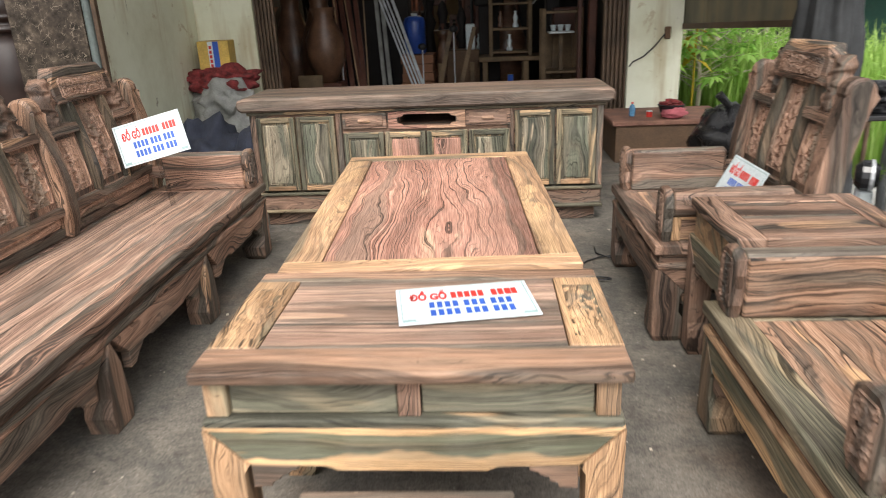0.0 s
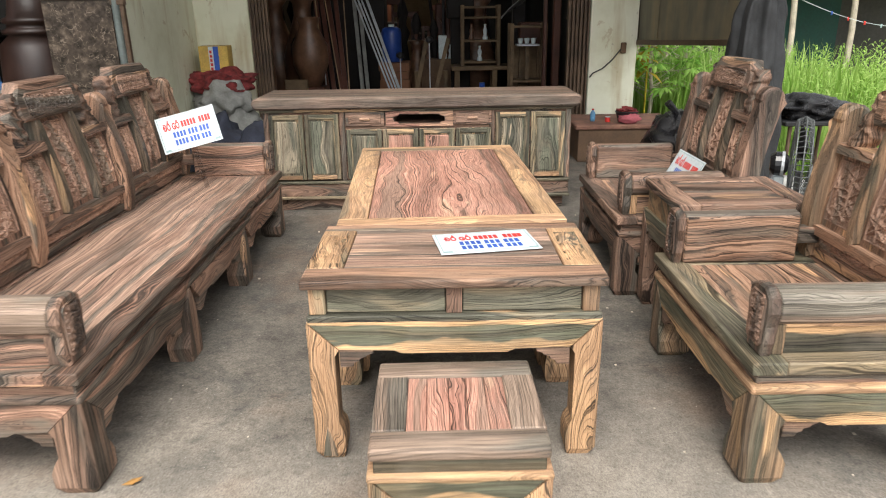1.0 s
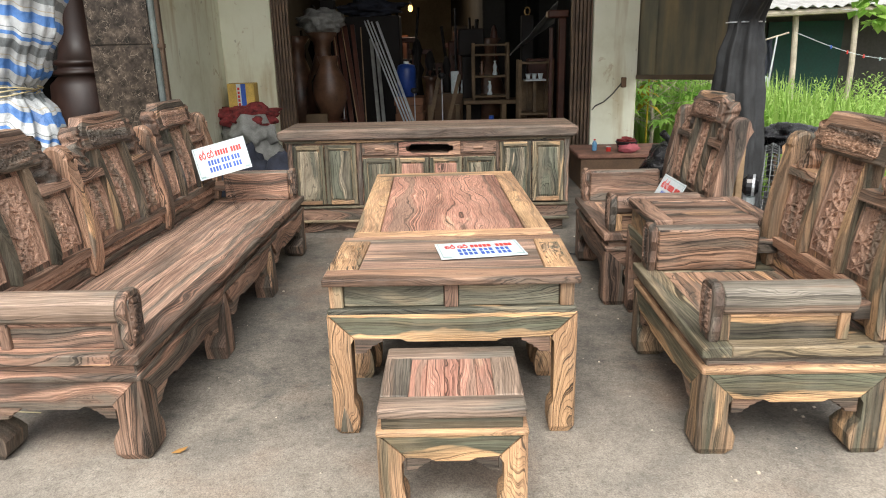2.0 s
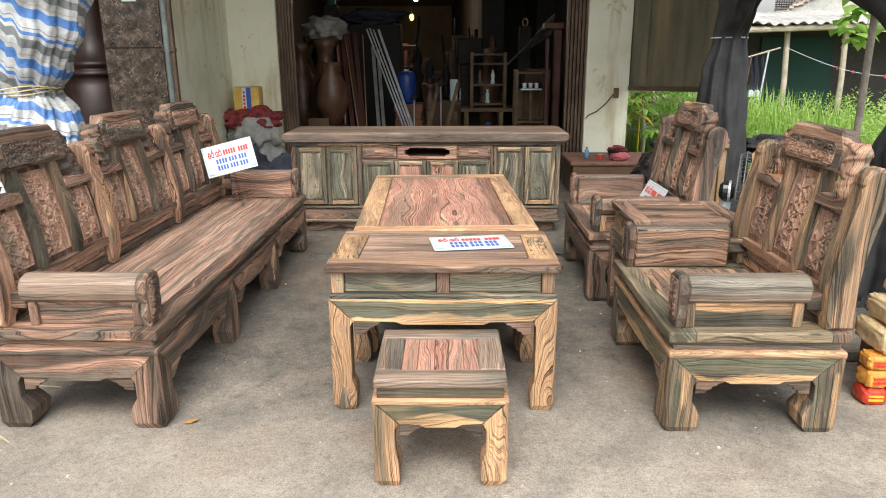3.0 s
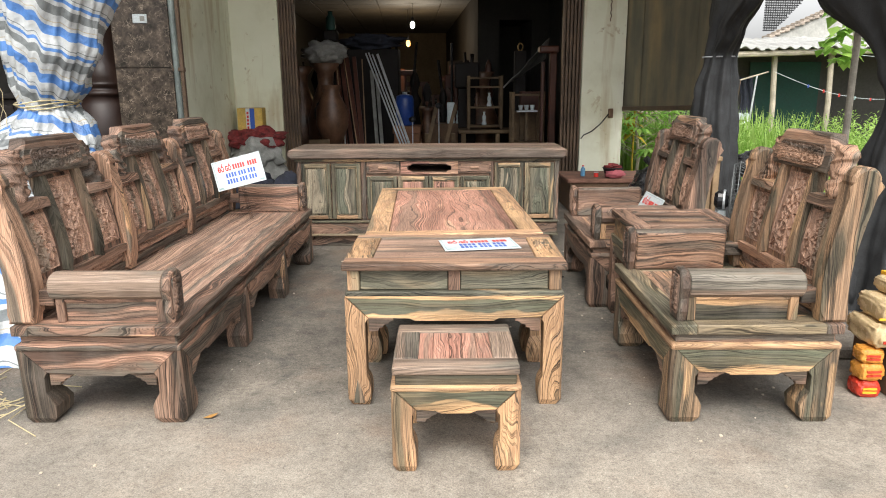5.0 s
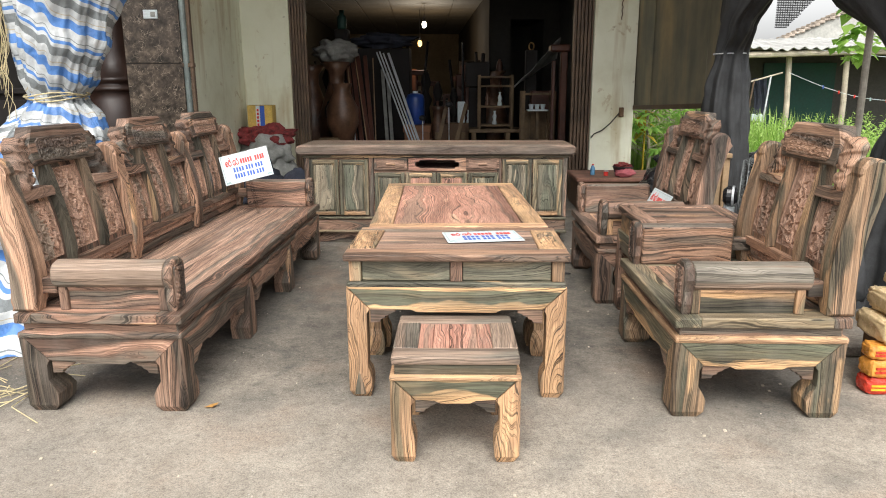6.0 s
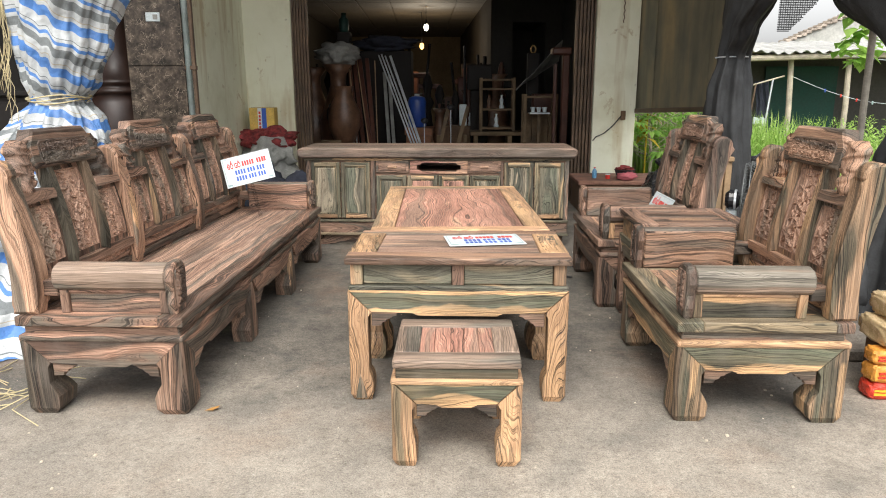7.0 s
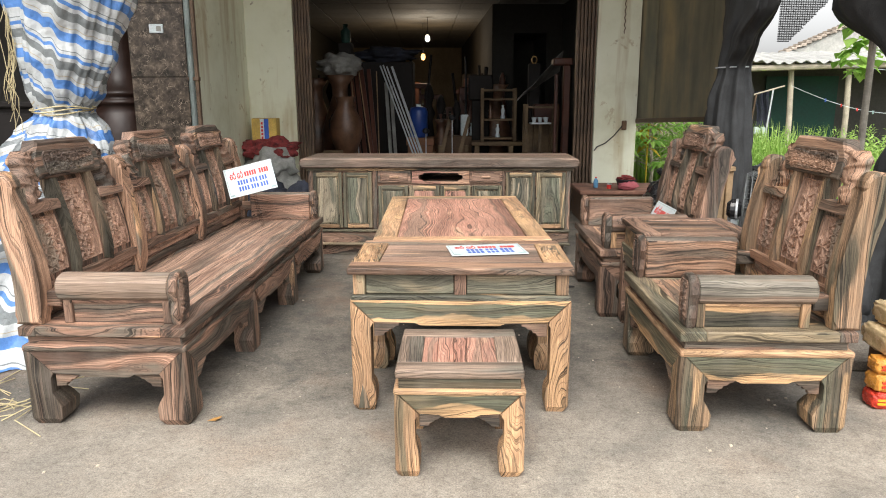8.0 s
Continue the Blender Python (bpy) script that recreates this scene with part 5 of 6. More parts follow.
# ---- signs ----
def sign(name, label, w=0.315, h=0.195, stand=False):
    """A printed board lying in its own x, y; the top edge at +y. The readable words are lettered, the rest is bars."""
    own = thing(name, label, "sign", "shop signs")
    part("board", block(-w / 2, w / 2, -h / 2, h / 2, 0, 0.004, 0.001), SIGN_WHITE, own)
    e = 0.008
    for x0, x1, y0, y1 in ((-w / 2 + e, w / 2 - e, h / 2 - e - 0.0025, h / 2 - e), (-w / 2 + e, w / 2 - e, -h / 2 + e, -h / 2 + e + 0.0025), (-w / 2 + e, -w / 2 + e + 0.0025, -h / 2 + e + 0.0025, h / 2 - e - 0.0025), (w / 2 - e - 0.0025, w / 2 - e, -h / 2 + e + 0.0025, h / 2 - e - 0.0025)):
        part("border", block(x0, x1, y0, y1, 0.004, 0.0046, 0.0), SIGN_TEAL, own)
    cu = bpy.data.curves.new("lettering", "FONT")
    cu.body, cu.size, cu.extrude, cu.offset = "ĐỒ GỖ", 0.05, 0.0004, 0.0022
    tmp = new("lettering", cu)
    bpy.context.view_layer.update()
    me = bpy.data.meshes.new_from_object(tmp)
    bpy.data.objects.remove(tmp)
    me.materials.clear()
    me.materials.append(SIGN_RED)
    xs = [v.co.x for v in me.vertices]
    k = 0.088 / (max(xs) - min(xs))
    for v in me.vertices:
        v.co = Vector((-0.128 + (v.co.x - min(xs)) * k, 0.022 + v.co.y * 0.95, 0.0045 + v.co.z))
    ob = new("lettering", me)
    ob.parent = own
    ob["label"] = "red lettering"
    x = -0.03
    for j, wd in enumerate((0.012, 0.012, 0.012, 0.012, 0.012, 0.0, 0.012, 0.012, 0.014, 0.012)):
        if wd:
            part("name_bar", block(x, x + wd, 0.023, 0.056, 0.004, 0.005, 0.0), SIGN_RED, own)
        x += 0.016
    for row, y in enumerate((-0.024, -0.066)):
        x = -0.085
        for j in range(10):
            part("number_bar", block(x, x + 0.012, y, y + 0.03, 0.004, 0.005, 0.0), SIGN_BLUE, own)
            x += 0.018 if j not in (3, 6) else 0.026
    for x0, x1 in ((-0.148, -0.12), (0.12, 0.148)):
        part("corner_mark", block(x0, x1, -0.088, -0.078, 0.004, 0.0047, 0.0), SIGN_TEAL, own)
    return own


def axes(center, right, up):
    """A pose from a centre and two directions of a flat thing."""
    r_ = Vector(right).normalized()
    n_ = r_.cross(Vector(up)).normalized()
    u_ = n_.cross(r_)
    return Matrix(((r_.x, u_.x, n_.x, center[0]), (r_.y, u_.y, n_.y, center[1]), (r_.z, u_.z, n_.z, center[2]), (0, 0, 0, 1)))


table_sign = sign("shop_sign", "white shop sign with red and blue print lying on the table")
table_sign.matrix_basis = axes((0.106, 0.308, 0.5815), (0.313, 0.05, 0), (-0.05, 0.31, 0))
sofa_sign = sign("shop_sign", "white printed shop sign propped beside the sofa arm")
part("stand_leg", block(-0.012, 0.012, -0.325, -0.0975, -0.004, 0.0, 0.0), CLEAR, sofa_sign, "clear plastic stand")
sofa_sign.matrix_basis = axes((-1.395, 1.97, 0.695), (0.29, 0.06, 0.07), (-0.06, 0.05, 0.19))
chair_sign = sign("shop_sign", "white shop sign leaning on the seat of the armchair")
chair_sign.matrix_basis = axes((1.205, 1.7, 0.478), (0.02, -0.3, -0.01), (0.09, 0, 0.17))

# ---- clutter round the porch ----
carton = thing("carton", "yellow cardboard box with white and blue stripes", "box")
part("box", block(-0.125, 0.125, -0.11, 0.11, 0, 0.235, 0.004), CARTON, carton)
part("white_stripe", block(-0.04, 0.0, -0.1115, -0.11, 0.003, 0.232, 0.0), SIGN_WHITE, carton)
part("blue_stripe", block(0.0, 0.045, -0.1115, -0.11, 0.003, 0.232, 0.0), SIGN_BLUE, carton)
for k in range(5):
    part("print_bar", block(-0.032, -0.012, -0.1125, -0.1115, 0.03 + k * 0.036, 0.055 + k * 0.036, 0.0), SIGN_RED, carton)
part("tape", block(-0.125, 0.125, -0.02, 0.02, 0.235, 0.2362, 0.0), BROWN_BOX, carton)
carton.matrix_basis = pose(-2.05, 4.66, 0.79, 0, 0, 6)

heap = thing("cloth_heap", "heap of grey sacks under a red patterned cloth", "cloth heap")
part("sack", blob(bmesh.new(), (-2.0, 4.55, 0.28), (0.3, 0.26, 0.34), 3, 0.35, 2.2, 4), GREY_CLOTH, heap, "", True)
part("sack_top", blob(bmesh.new(), (-1.98, 4.5, 0.56), (0.24, 0.2, 0.18), 5, 0.4, 2.6, 4), GREY_CLOTH, heap, "", True)
part("red_cloth", blob(bmesh.new(), (-2.03, 4.6, 0.71), (0.29, 0.2, 0.115), 8, 0.5, 3.2, 4), RED_CLOTH, heap, "red patterned cloth", True)
rag = thing("navy_rag", "dark navy clothes dropped behind the sofa arm", "clothes")
part("cloth", blob(bmesh.new(), (-1.85, 3.7, 0.25), (0.24, 0.25, 0.27), 4, 0.4, 2.6, 4), NAVY_CLOTH, rag, "", True)
rag2 = thing("dark_rag", "dark cloth bundle beside the television cabinet", "clothes")
part("cloth", blob(bmesh.new(), (-1.5, 3.7, 0.23), (0.15, 0.2, 0.25), 6, 0.2, 1.6, 4), NAVY_CLOTH, rag2, "", True)

ledge = thing("low_bench", "low rough brown bench against the wall", "bench")
part("board", block(1.14, 2.08, 4.25, 4.95, 0.285, 0.325, 0.008), plain("red_brown_board", (0.2, 0.1, 0.07), 0.85, 0, 0.45, 7.0), ledge)
part("front_board", block(1.17, 2.05, 4.27, 4.3, 0.0, 0.285, 0.004), BROWN_BOX, ledge)
for x in (1.17, 1.99):
    part("side_board", block(x, x + 0.06, 4.3, 4.93, 0.0, 0.285, 0.004), BROWN_BOX, ledge)
bottle = thing("water_bottle", "pale blue plastic bottle on the bench", "bottle")
part("body", lathe(bmesh.new(), [(0.024, 0), (0.03, 0.015), (0.03, 0.085), (0.022, 0.105), (0.011, 0.115), (0.011, 0.125)], 16), plain("pale_blue_plastic", (0.12, 0.3, 0.5), 0.25), bottle, "", True)
part("cap", lathe(bmesh.new(), [(0.013, 0.125), (0.013, 0.14)], 14), SIGN_RED, bottle)
bottle.matrix_basis = pose(1.335, 4.5, 0.325) @ Matrix.Scale(0.8, 4)
tin = thing("red_tin", "red printed tin on the bench", "tin")
part("body", lathe(bmesh.new(), [(0.036, 0), (0.036, 0.06), (0.034, 0.064)], 16), SIGN_RED, tin)
part("lid", lathe(bmesh.new(), [(0.037, 0.064), (0.037, 0.072)], 16), ZINC, tin)
tin.matrix_basis = pose(1.46, 4.45, 0.325) @ Matrix.Scale(0.65, 4)
bowl = thing("black_basket", "dark round basket with mixed scraps on the bench", "basket")
part("rim", lathe(bmesh.new(), [(0.07, 0), (0.1, 0.09), (0.106, 0.095), (0.095, 0.1), (0.07, 0.05)], 20), BLACK_PLASTIC, bowl)
part("scraps", blob(bmesh.new(), (0, 0, 0.1), (0.08, 0.08, 0.035), 4, 0.7, 4.0, 3), RED_CLOTH, bowl)
bowl.matrix_basis = pose(1.62, 4.42, 0.325)
pink = thing("pink_rag", "crumpled pink cloth on the bench edge", "cloth")
part("cloth", blob(bmesh.new(), (1.62, 4.33, 0.366), (0.09, 0.06, 0.045), 3, 0.5, 3.0, 3), plain("pink_cloth", (0.45, 0.12, 0.14), 0.9), pink, "", True)
sack = thing("black_sack", "black plastic sack on the floor by the curtain", "sack")
part("sack", blob(bmesh.new(), (1.86, 3.7, 0.24), (0.24, 0.28, 0.26), 12, 0.35, 2.2, 4), BLACK_BAG, sack, "", True)
part("knot", tube(bmesh.new(), [(1.8, 3.6, 0.42), (1.78, 3.58, 0.52), (1.7, 3.56, 0.6)], [0.05, 0.025, 0.03], 8), BLACK_BAG, sack)

trolley = thing("metal_trolley", "dark flat metal trolley outside the porch", "trolley")
part("tray", block(2.32, 2.85, 2.95, 3.4, 0.5, 0.53, 0.006), BLACK_PLASTIC, trolley)
for x in (2.38, 2.76):
    for y in (3.0, 3.32):
        part("leg", tube(bmesh.new(), [(x, y, -0.06), (x, y, 0.5)], 0.014), STEEL_PAINT, trolley)
bag = thing("black_bag", "glossy crumpled black plastic bag on the trolley", "bag")
part("bag", blob(bmesh.new(), (2.56, 3.16, 0.6), (0.25, 0.2, 0.085), 21, 0.5, 2.4, 4), BLACK_BAG, bag, "", True)

fan = thing("electric_fan", "black electric fan with wire cage beside the side table", "fan")
part("motor", extrude(bmesh.new(), [(1.29 + 0.055 * math.cos(a * math.pi / 8), 0.6 + 0.055 * math.sin(a * math.pi / 8)) for a in range(16)], "x", 1.5, 1.575, 0.02), plain("gloss_black_plastic", (0.02, 0.02, 0.022), 0.2), fan)
part("motor_ring", extrude(bmesh.new(), [(1.29 + 0.058 * math.cos(a * math.pi / 8), 0.6 + 0.058 * math.sin(a * math.pi / 8)) for a in range(16)], "x", 1.545, 1.558, 0.002), ZINC, fan, "bright metal ring")
part("switch_box", block(1.52, 1.565, 1.27, 1.31, 0.5, 0.545, 0.006), SIGN_WHITE, fan, "white switch housing")
part("pole", tube(bmesh.new(), [(1.52, 1.29, 0.03), (1.52, 1.29, 0.57)], 0.014), ZINC, fan)
part("base", lathe(bmesh.new(), [(0.17, 0), (0.17, 0.02), (0.05, 0.045), (0.03, 0.06)], 24, 1.52, 1.29), BLACK_PLASTIC, fan)
cage = bmesh.new()
for x, rr in ((1.585, 0.12), (1.59, 0.19), (1.62, 0.205), (1.65, 0.19)):
    tube(cage, [(x, 1.29 + rr * math.cos(a * math.pi / 16), 0.61 + rr * math.sin(a * math.pi / 16)) for a in range(33)], 0.003, 5)
for a in range(48):
    c, s = math.cos(a * math.pi / 24), math.sin(a * math.pi / 24)
    tube(cage, [(1.58, 1.29 + 0.04 * c, 0.61 + 0.04 * s), (1.59, 1.29 + 0.19 * c, 0.61 + 0.19 * s), (1.62, 1.29 + 0.205 * c, 0.61 + 0.205 * s), (1.65, 1.29 + 0.19 * c, 0.61 + 0.19 * s), (1.67, 1.29 + 0.04 * c, 0.61 + 0.04 * s)], 0.002, 4)
part("cage", cage, plain("grey_wire", (0.14, 0.15, 0.15), 0.5, 0.4), fan, "wire cage")
for k in range(3):
    a = k * 2.094
    bm = bmesh.new()
    sheet(bm, 6, 6, lambda u, v: (1.62 + 0.03 * (u - 0.5), 1.29 + (0.04 + 0.14 * v) * math.cos(a + (u - 0.5) * 0.9), 0.61 + (0.04 + 0.14 * v) * math.sin(a + (u - 0.5) * 0.9)), 0.003)
    part("blade", bm, BLACK_PLASTIC, fan)

fan.matrix_basis = pose(1.49, 1.33, 0, 0, 0, -24) @ pose(-1.52, -1.29, 0)
pine = thing("pine_stand", "pale unpainted pine stand behind the armchair", "stand")
part("top", block(1.66, 1.76, 2.0, 2.2, 0.74, 0.77, 0.004), PALE_WOOD, pine)
for x in (1.665, 1.715):
    for y in (2.02, 2.14):
        part("leg", block(x, x + 0.04, y, y + 0.04, 0, 0.74, 0.003), PALE_WOOD, pine)
part("rail", block(1.7, 1.72, 2.04, 2.16, 0.62, 0.7, 0.003), PALE_WOOD, pine)
white_sack = thing("white_sack", "crumpled pale sack among wood offcuts outside", "sack")
part("sack", blob(bmesh.new(), (2.28, 2.72, 0.09), (0.2, 0.16, 0.1), 30, 0.4, 2.4, 3), GREY_CLOTH, white_sack, "", True)
scraps = bmesh.new()
for k in range(60):
    x, y, a = random.uniform(1.7, 2.28), random.uniform(2.3, 3.2), random.uniform(0, 3.14)
    c = block(-0.12, 0.12, -0.012, 0.012, 0, 0.012, 0.0)
    ln = random.uniform(0.3, 1.1)
    for v in c.verts:
        px = v.co.x * ln
        v.co = Vector((x + px * math.cos(a) - v.co.y * math.sin(a), y + px * math.sin(a) + v.co.y * math.cos(a), 0.002 + v.co.z + 0.02 * (k % 4)))
    tmp = bpy.data.meshes.new("tmp")
    c.to_mesh(tmp)
    c.free()
    scraps.from_mesh(tmp)
    bpy.data.meshes.remove(tmp)
tagged(part("wood_offcuts", scraps, PALE_WOOD), "scattered wood offcuts and chips on the floor", "wood scraps", "", "stuff")

# snack packets and the bundle beside the armchair
PACK_RED = plain("red_packet_film", (0.6, 0.05, 0.025), 0.3, 0, 0.3, 18.0, 0.5, 0.006)
PACK_ORANGE = plain("orange_packet_film", (0.75, 0.33, 0.06), 0.3, 0, 0.3, 18.0, 0.5, 0.006)
PACK_BUFF = plain("buff_packet_film", (0.68, 0.52, 0.3), 0.3, 0, 0.15, 12.0, 0.4, 0.006)
PACK_YELLOW = plain("yellow_tape", (0.72, 0.4, 0.03), 0.35)


def packet(x, y, z, w, d, h, mat, label, seed, bars):
    own = thing("snack_packet", label, "packet", "snack packets")
    bm = bmesh.new()
    blob(bm, (0, 0, h / 2), (w / 2, d / 2, h / 2), seed, 0.3, 4.5, 4)
    for v in bm.verts:
        for i, s in ((0, w / 2), (1, d / 2)):
            t = v.co[i] / s
            v.co[i] = s * math.copysign(min(1.0, abs(t) ** 0.45), t)
        t = (v.co.z - h / 2) / (h / 2)
        v.co.z = max(0.0, h / 2 + h / 2 * math.copysign(min(1.0, abs(t) ** 0.6), t))
    part("film", bm, mat, own, "", True)
    for k in range(bars):
        part("print_bar", block(-w * 0.3, w * 0.28, -d / 2 - 0.003, -d / 2 + 0.004, h * (0.3 + 0.22 * k), h * (0.42 + 0.22 * k), 0.0), PACK_RED if mat is not PACK_RED else PACK_YELLOW, own)
    own.matrix_basis = pose(x, y, z, 0, 0, random.uniform(-6, 6))
    return own


packet(1.66, 0.1, 0.0, 0.095, 0.09, 0.07, PACK_RED, "red snack packet at the foot of the stack", 1, 2)
packet(1.664, 0.1, 0.07, 0.1, 0.09, 0.075, PACK_ORANGE, "orange and red snack packet in a stack", 2, 2)
packet(1.66, 0.1, 0.145, 0.09, 0.09, 0.06, PACK_ORANGE, "orange snack packet in a stack", 3, 2)
crate_ = thing("carton", "brown cardboard box under the packet bundle", "box")
part("box", block(1.74, 2.06, 0.02, 0.34, 0.0, 0.215, 0.005), BROWN_BOX, crate_)
part("tape", block(1.88, 1.93, 0.0185, 0.02, 0.0, 0.21, 0.0), PACK_YELLOW, crate_)
for k, (x, z, w, h) in enumerate(((1.645, 0.206, 0.13, 0.1), (1.78, 0.216, 0.14, 0.11), (1.67, 0.306, 0.12, 0.09), (1.79, 0.326, 0.13, 0.085), (1.73, 0.4, 0.13, 0.06), (1.85, 0.411, 0.13, 0.06), (1.92, 0.216, 0.13, 0.11), (1.91, 0.326, 0.12, 0.085))):
    packet(x + 0.07, 0.16, z, w, 0.24, h, PACK_BUFF, "buff biscuit packet in a taped bundle", 10 + k, 1)
straps = thing("bundle_tape", "yellow tape round the biscuit bundle", "tape")
part("strap", block(1.785, 1.803, 0.03, 0.29, 0.23, 0.47, 0.002), PACK_YELLOW, straps)
part("strap", block(1.64, 2.07, 0.028, 0.036, 0.335, 0.345, 0.002), PACK_YELLOW, straps)
dark_sack = thing("grey_sack", "dark grey woven sack behind the armchair", "sack")
part("sack", blob(bmesh.new(), (1.93, 1.1, 0.24), (0.2, 0.2, 0.26), 17, 0.3, 2.2, 4), plain("dark_woven_sack", (0.05, 0.052, 0.055), 0.7, 0, 0.3, 30.0), dark_sack, "", True)
tagged(part("kerb", block(1.66, 2.2, 0.45, 1.3, 0.0, 0.06, 0.01), CONCRETE), "low concrete ledge behind the armchair", "ledge", "", "structure")

fallen = thing("fallen_leaf", "dry yellow leaf on the concrete", "leaf")
bm = bmesh.new()
leaf(bm, (-0.96, -0.115, 0.006), (0.8, 0.4, 0.05), 0.06, 0.5, -0.1)
leaf(bm, (-0.95, -0.1, 0.006), (0.9, -0.1, 0.1), 0.045, 0.5, -0.1)
part("blade", bm, plain("dry_leaf", (0.42, 0.22, 0.06), 0.8), fallen)
straw = bmesh.new()
for k in range(40):
    x, y, a = random.uniform(-2.1, -1.68), random.uniform(-0.35, 0.2), random.uniform(0, 6.28)
    ln = random.uniform(0.08, 0.3)
    tube(straw, [(x, y, 0.004), (x + ln * 0.5 * math.cos(a), y + ln * 0.5 * math.sin(a), 0.006 + 0.03 * random.random()), (x + ln * math.cos(a + 0.5), y + ln * math.sin(a + 0.5), 0.004)], 0.0025, 4)
tagged(part("straw", straw, STRAW), "loose straw strands on the concrete", "straw", "", "stuff")
grit_ = bmesh.new()
for k in range(170):
    x, y = random.uniform(-2.6, 2.2), random.uniform(-1.6, 2.6)
    s_ = random.uniform(0.0015, 0.005)
    slab(grit_, x - s_, x + s_, y - s_, y + s_, 0.0, s_, 0.0)
tagged(part("wood_chips", grit_, plain("pale_chips", (0.55, 0.48, 0.38), 0.8)), "tiny pale wood chips scattered on the concrete", "chips", "", "stuff")

# ---- next door ----
urn = thing("wooden_urn", "tall dark brown turned wooden urn", "urn")
part("body", lathe(bmesh.new(), [(0.2, 0), (0.23, 0.05), (0.19, 0.12), (0.25, 0.5), (0.29, 0.85), (0.27, 1.1), (0.2, 1.17), (0.235, 1.175), (0.24, 1.2), (0.205, 1.215), (0.2, 1.24), (0.225, 1.25), (0.225, 1.275), (0.19, 1.29), (0.15, 1.5), (0.13, 1.75), (0.17, 2.1), (0.21, 2.2)], 32, -2.86, 3.35), plain("brown_lacquer", (0.028, 0.012, 0.008), 0.45, 0, 0.35, 5.0), urn, "", True)
# wood blackened in base colour so goods in the dark rooms read unlit
SHADED_WOOD = plain("shade_blackened_wood", (0.011, 0.008, 0.007), 0.75, 0, 0.4, 5.0)
dark_case = thing("dark_cabinet", "dark carved cabinet in the neighbouring room", "cabinet")
part("body", block(-4.3, -3.3, 3.3, 3.8, 0.0, 1.15, 0.01), SHADED_WOOD, dark_case)
part("top", block(-4.35, -3.25, 3.25, 3.85, 1.15, 1.2, 0.01), SHADED_WOOD, dark_case)
for x in (-4.28, -3.95, -3.62):
    part("door", block(x, x + 0.31, 3.28, 3.3, 0.1, 1.1, 0.005), SHADED_WOOD, dark_case)

# ---- inside the shop ----
def leaning(name, label, rows, y_top, y_low, mat, wide, thick):
    """Square lengths leaning back against the goods, each carried on down to the floor."""
    own = thing(name, label, "bars", "leaning bars")
    for xa, za, xb, zb in rows:
        t = za / (za - zb)
        top_, low = Vector((xa, y_top, za)), Vector((xa + (xb - xa) * t, y_top + (y_low - y_top) * t, 0.0))
        d = (low - top_).normalized()
        u = d.cross(Vector((0, 1, 0))).normalized()
        w = d.cross(u)
        bm = bmesh.new()
        vs = [bm.verts.new(p + a_ * wide / 2 * u + b_ * thick / 2 * w) for p in (top_, low) for a_, b_ in ((-1, -1), (1, -1), (1, 1), (-1, 1))]
        for q in ((0, 1, 2, 3), (7, 6, 5, 4), (0, 4, 5, 1), (1, 5, 6, 2), (2, 6, 7, 3), (3, 7, 4, 0)):
            bm.faces.new([vs[i] for i in q])
        part("bar", bm, mat, own)
    return own


leaning("leaning_bars", "bundle of zinc rails leaning in the shop", ((-1.17, 1.67, -0.7, 0.52), (-1.13, 1.68, -0.66, 0.52), (-1.08, 1.66, -0.62, 0.52)), 7.3, 6.8, ZINC, 0.019, 0.019)
leaning("leaning_bars", "perforated zinc rail leaning in the shop", ((-1.01, 1.66, -0.58, 0.52),), 7.3, 6.8, ZINC, 0.032, 0.02)
leaning("leaning_bars", "pair of dull rails leaning upright in the shop", ((-1.12, 1.45, -1.05, 0.48), (-1.05, 1.4, -0.98, 0.48)), 7.5, 7.3, GREY_CLOTH, 0.045, 0.03)
leaning("leaning_bars", "reddish wooden strips leaning in the shop", ((-1.57, 1.68, -1.39, 0.53), (-1.5, 1.66, -1.31, 0.53), (-1.42, 1.63, -1.22, 0.53), (-1.32, 1.62, -1.17, 0.53)), 7.2, 6.6, RED_WOOD, 0.05, 0.03)
# pale slivers just before the red strips imitate their lit edges
leaning("leaning_bars", "thin pale strips standing in for edge highlights on the leaning strips", ((-1.57, 1.68, -1.4, 0.54), (-1.46, 1.66, -1.24, 0.54), (-1.21, 1.59, -1.12, 0.54)), 7.18, 6.57, PALE_WOOD, 0.012, 0.012)


def vase(x, y, k, mat, label):
    own = thing("large_vase", label, "vase", "shop vases")
    part("body", lathe(bmesh.new(), [(0.12 * k, 0), (0.15 * k, 0.04 * k), (0.24 * k, 0.5 * k), (0.25 * k, 0.8 * k), (0.15 * k, 1.1 * k), (0.1 * k, 1.25 * k), (0.11 * k, 1.38 * k), (0.2 * k, 1.5 * k)], 24, x, y), mat, own, "", True)
    return own


vase(-1.67, 6.9, 1.02, CERAMIC, "large brown ceramic vase with covered mouth")
vase(-2.05, 7.1, 1.0, CERAMIC, "large brown ceramic vase in the shop")
wrap = thing("plastic_wrap", "grey plastic cover over the vase mouth", "cover")
part("film", blob(bmesh.new(), (-1.66, 6.9, 1.66), (0.27, 0.25, 0.15), 14, 0.35, 3.0, 4), GREY_CLOTH, wrap, "", True)
jar = thing("dark_vase", "dark glazed vase on a wooden stand", "vase")
part("body", lathe(bmesh.new(), [(0.1, 0.5), (0.2, 0.75), (0.2, 0.95), (0.1, 1.15), (0.13, 1.25)], 24, -1.5, 6.3), CERAMIC, jar, "", True)
part("stand", block(-1.66, -1.34, 6.14, 6.46, 0.0, 0.5, 0.01), RED_WOOD, jar)
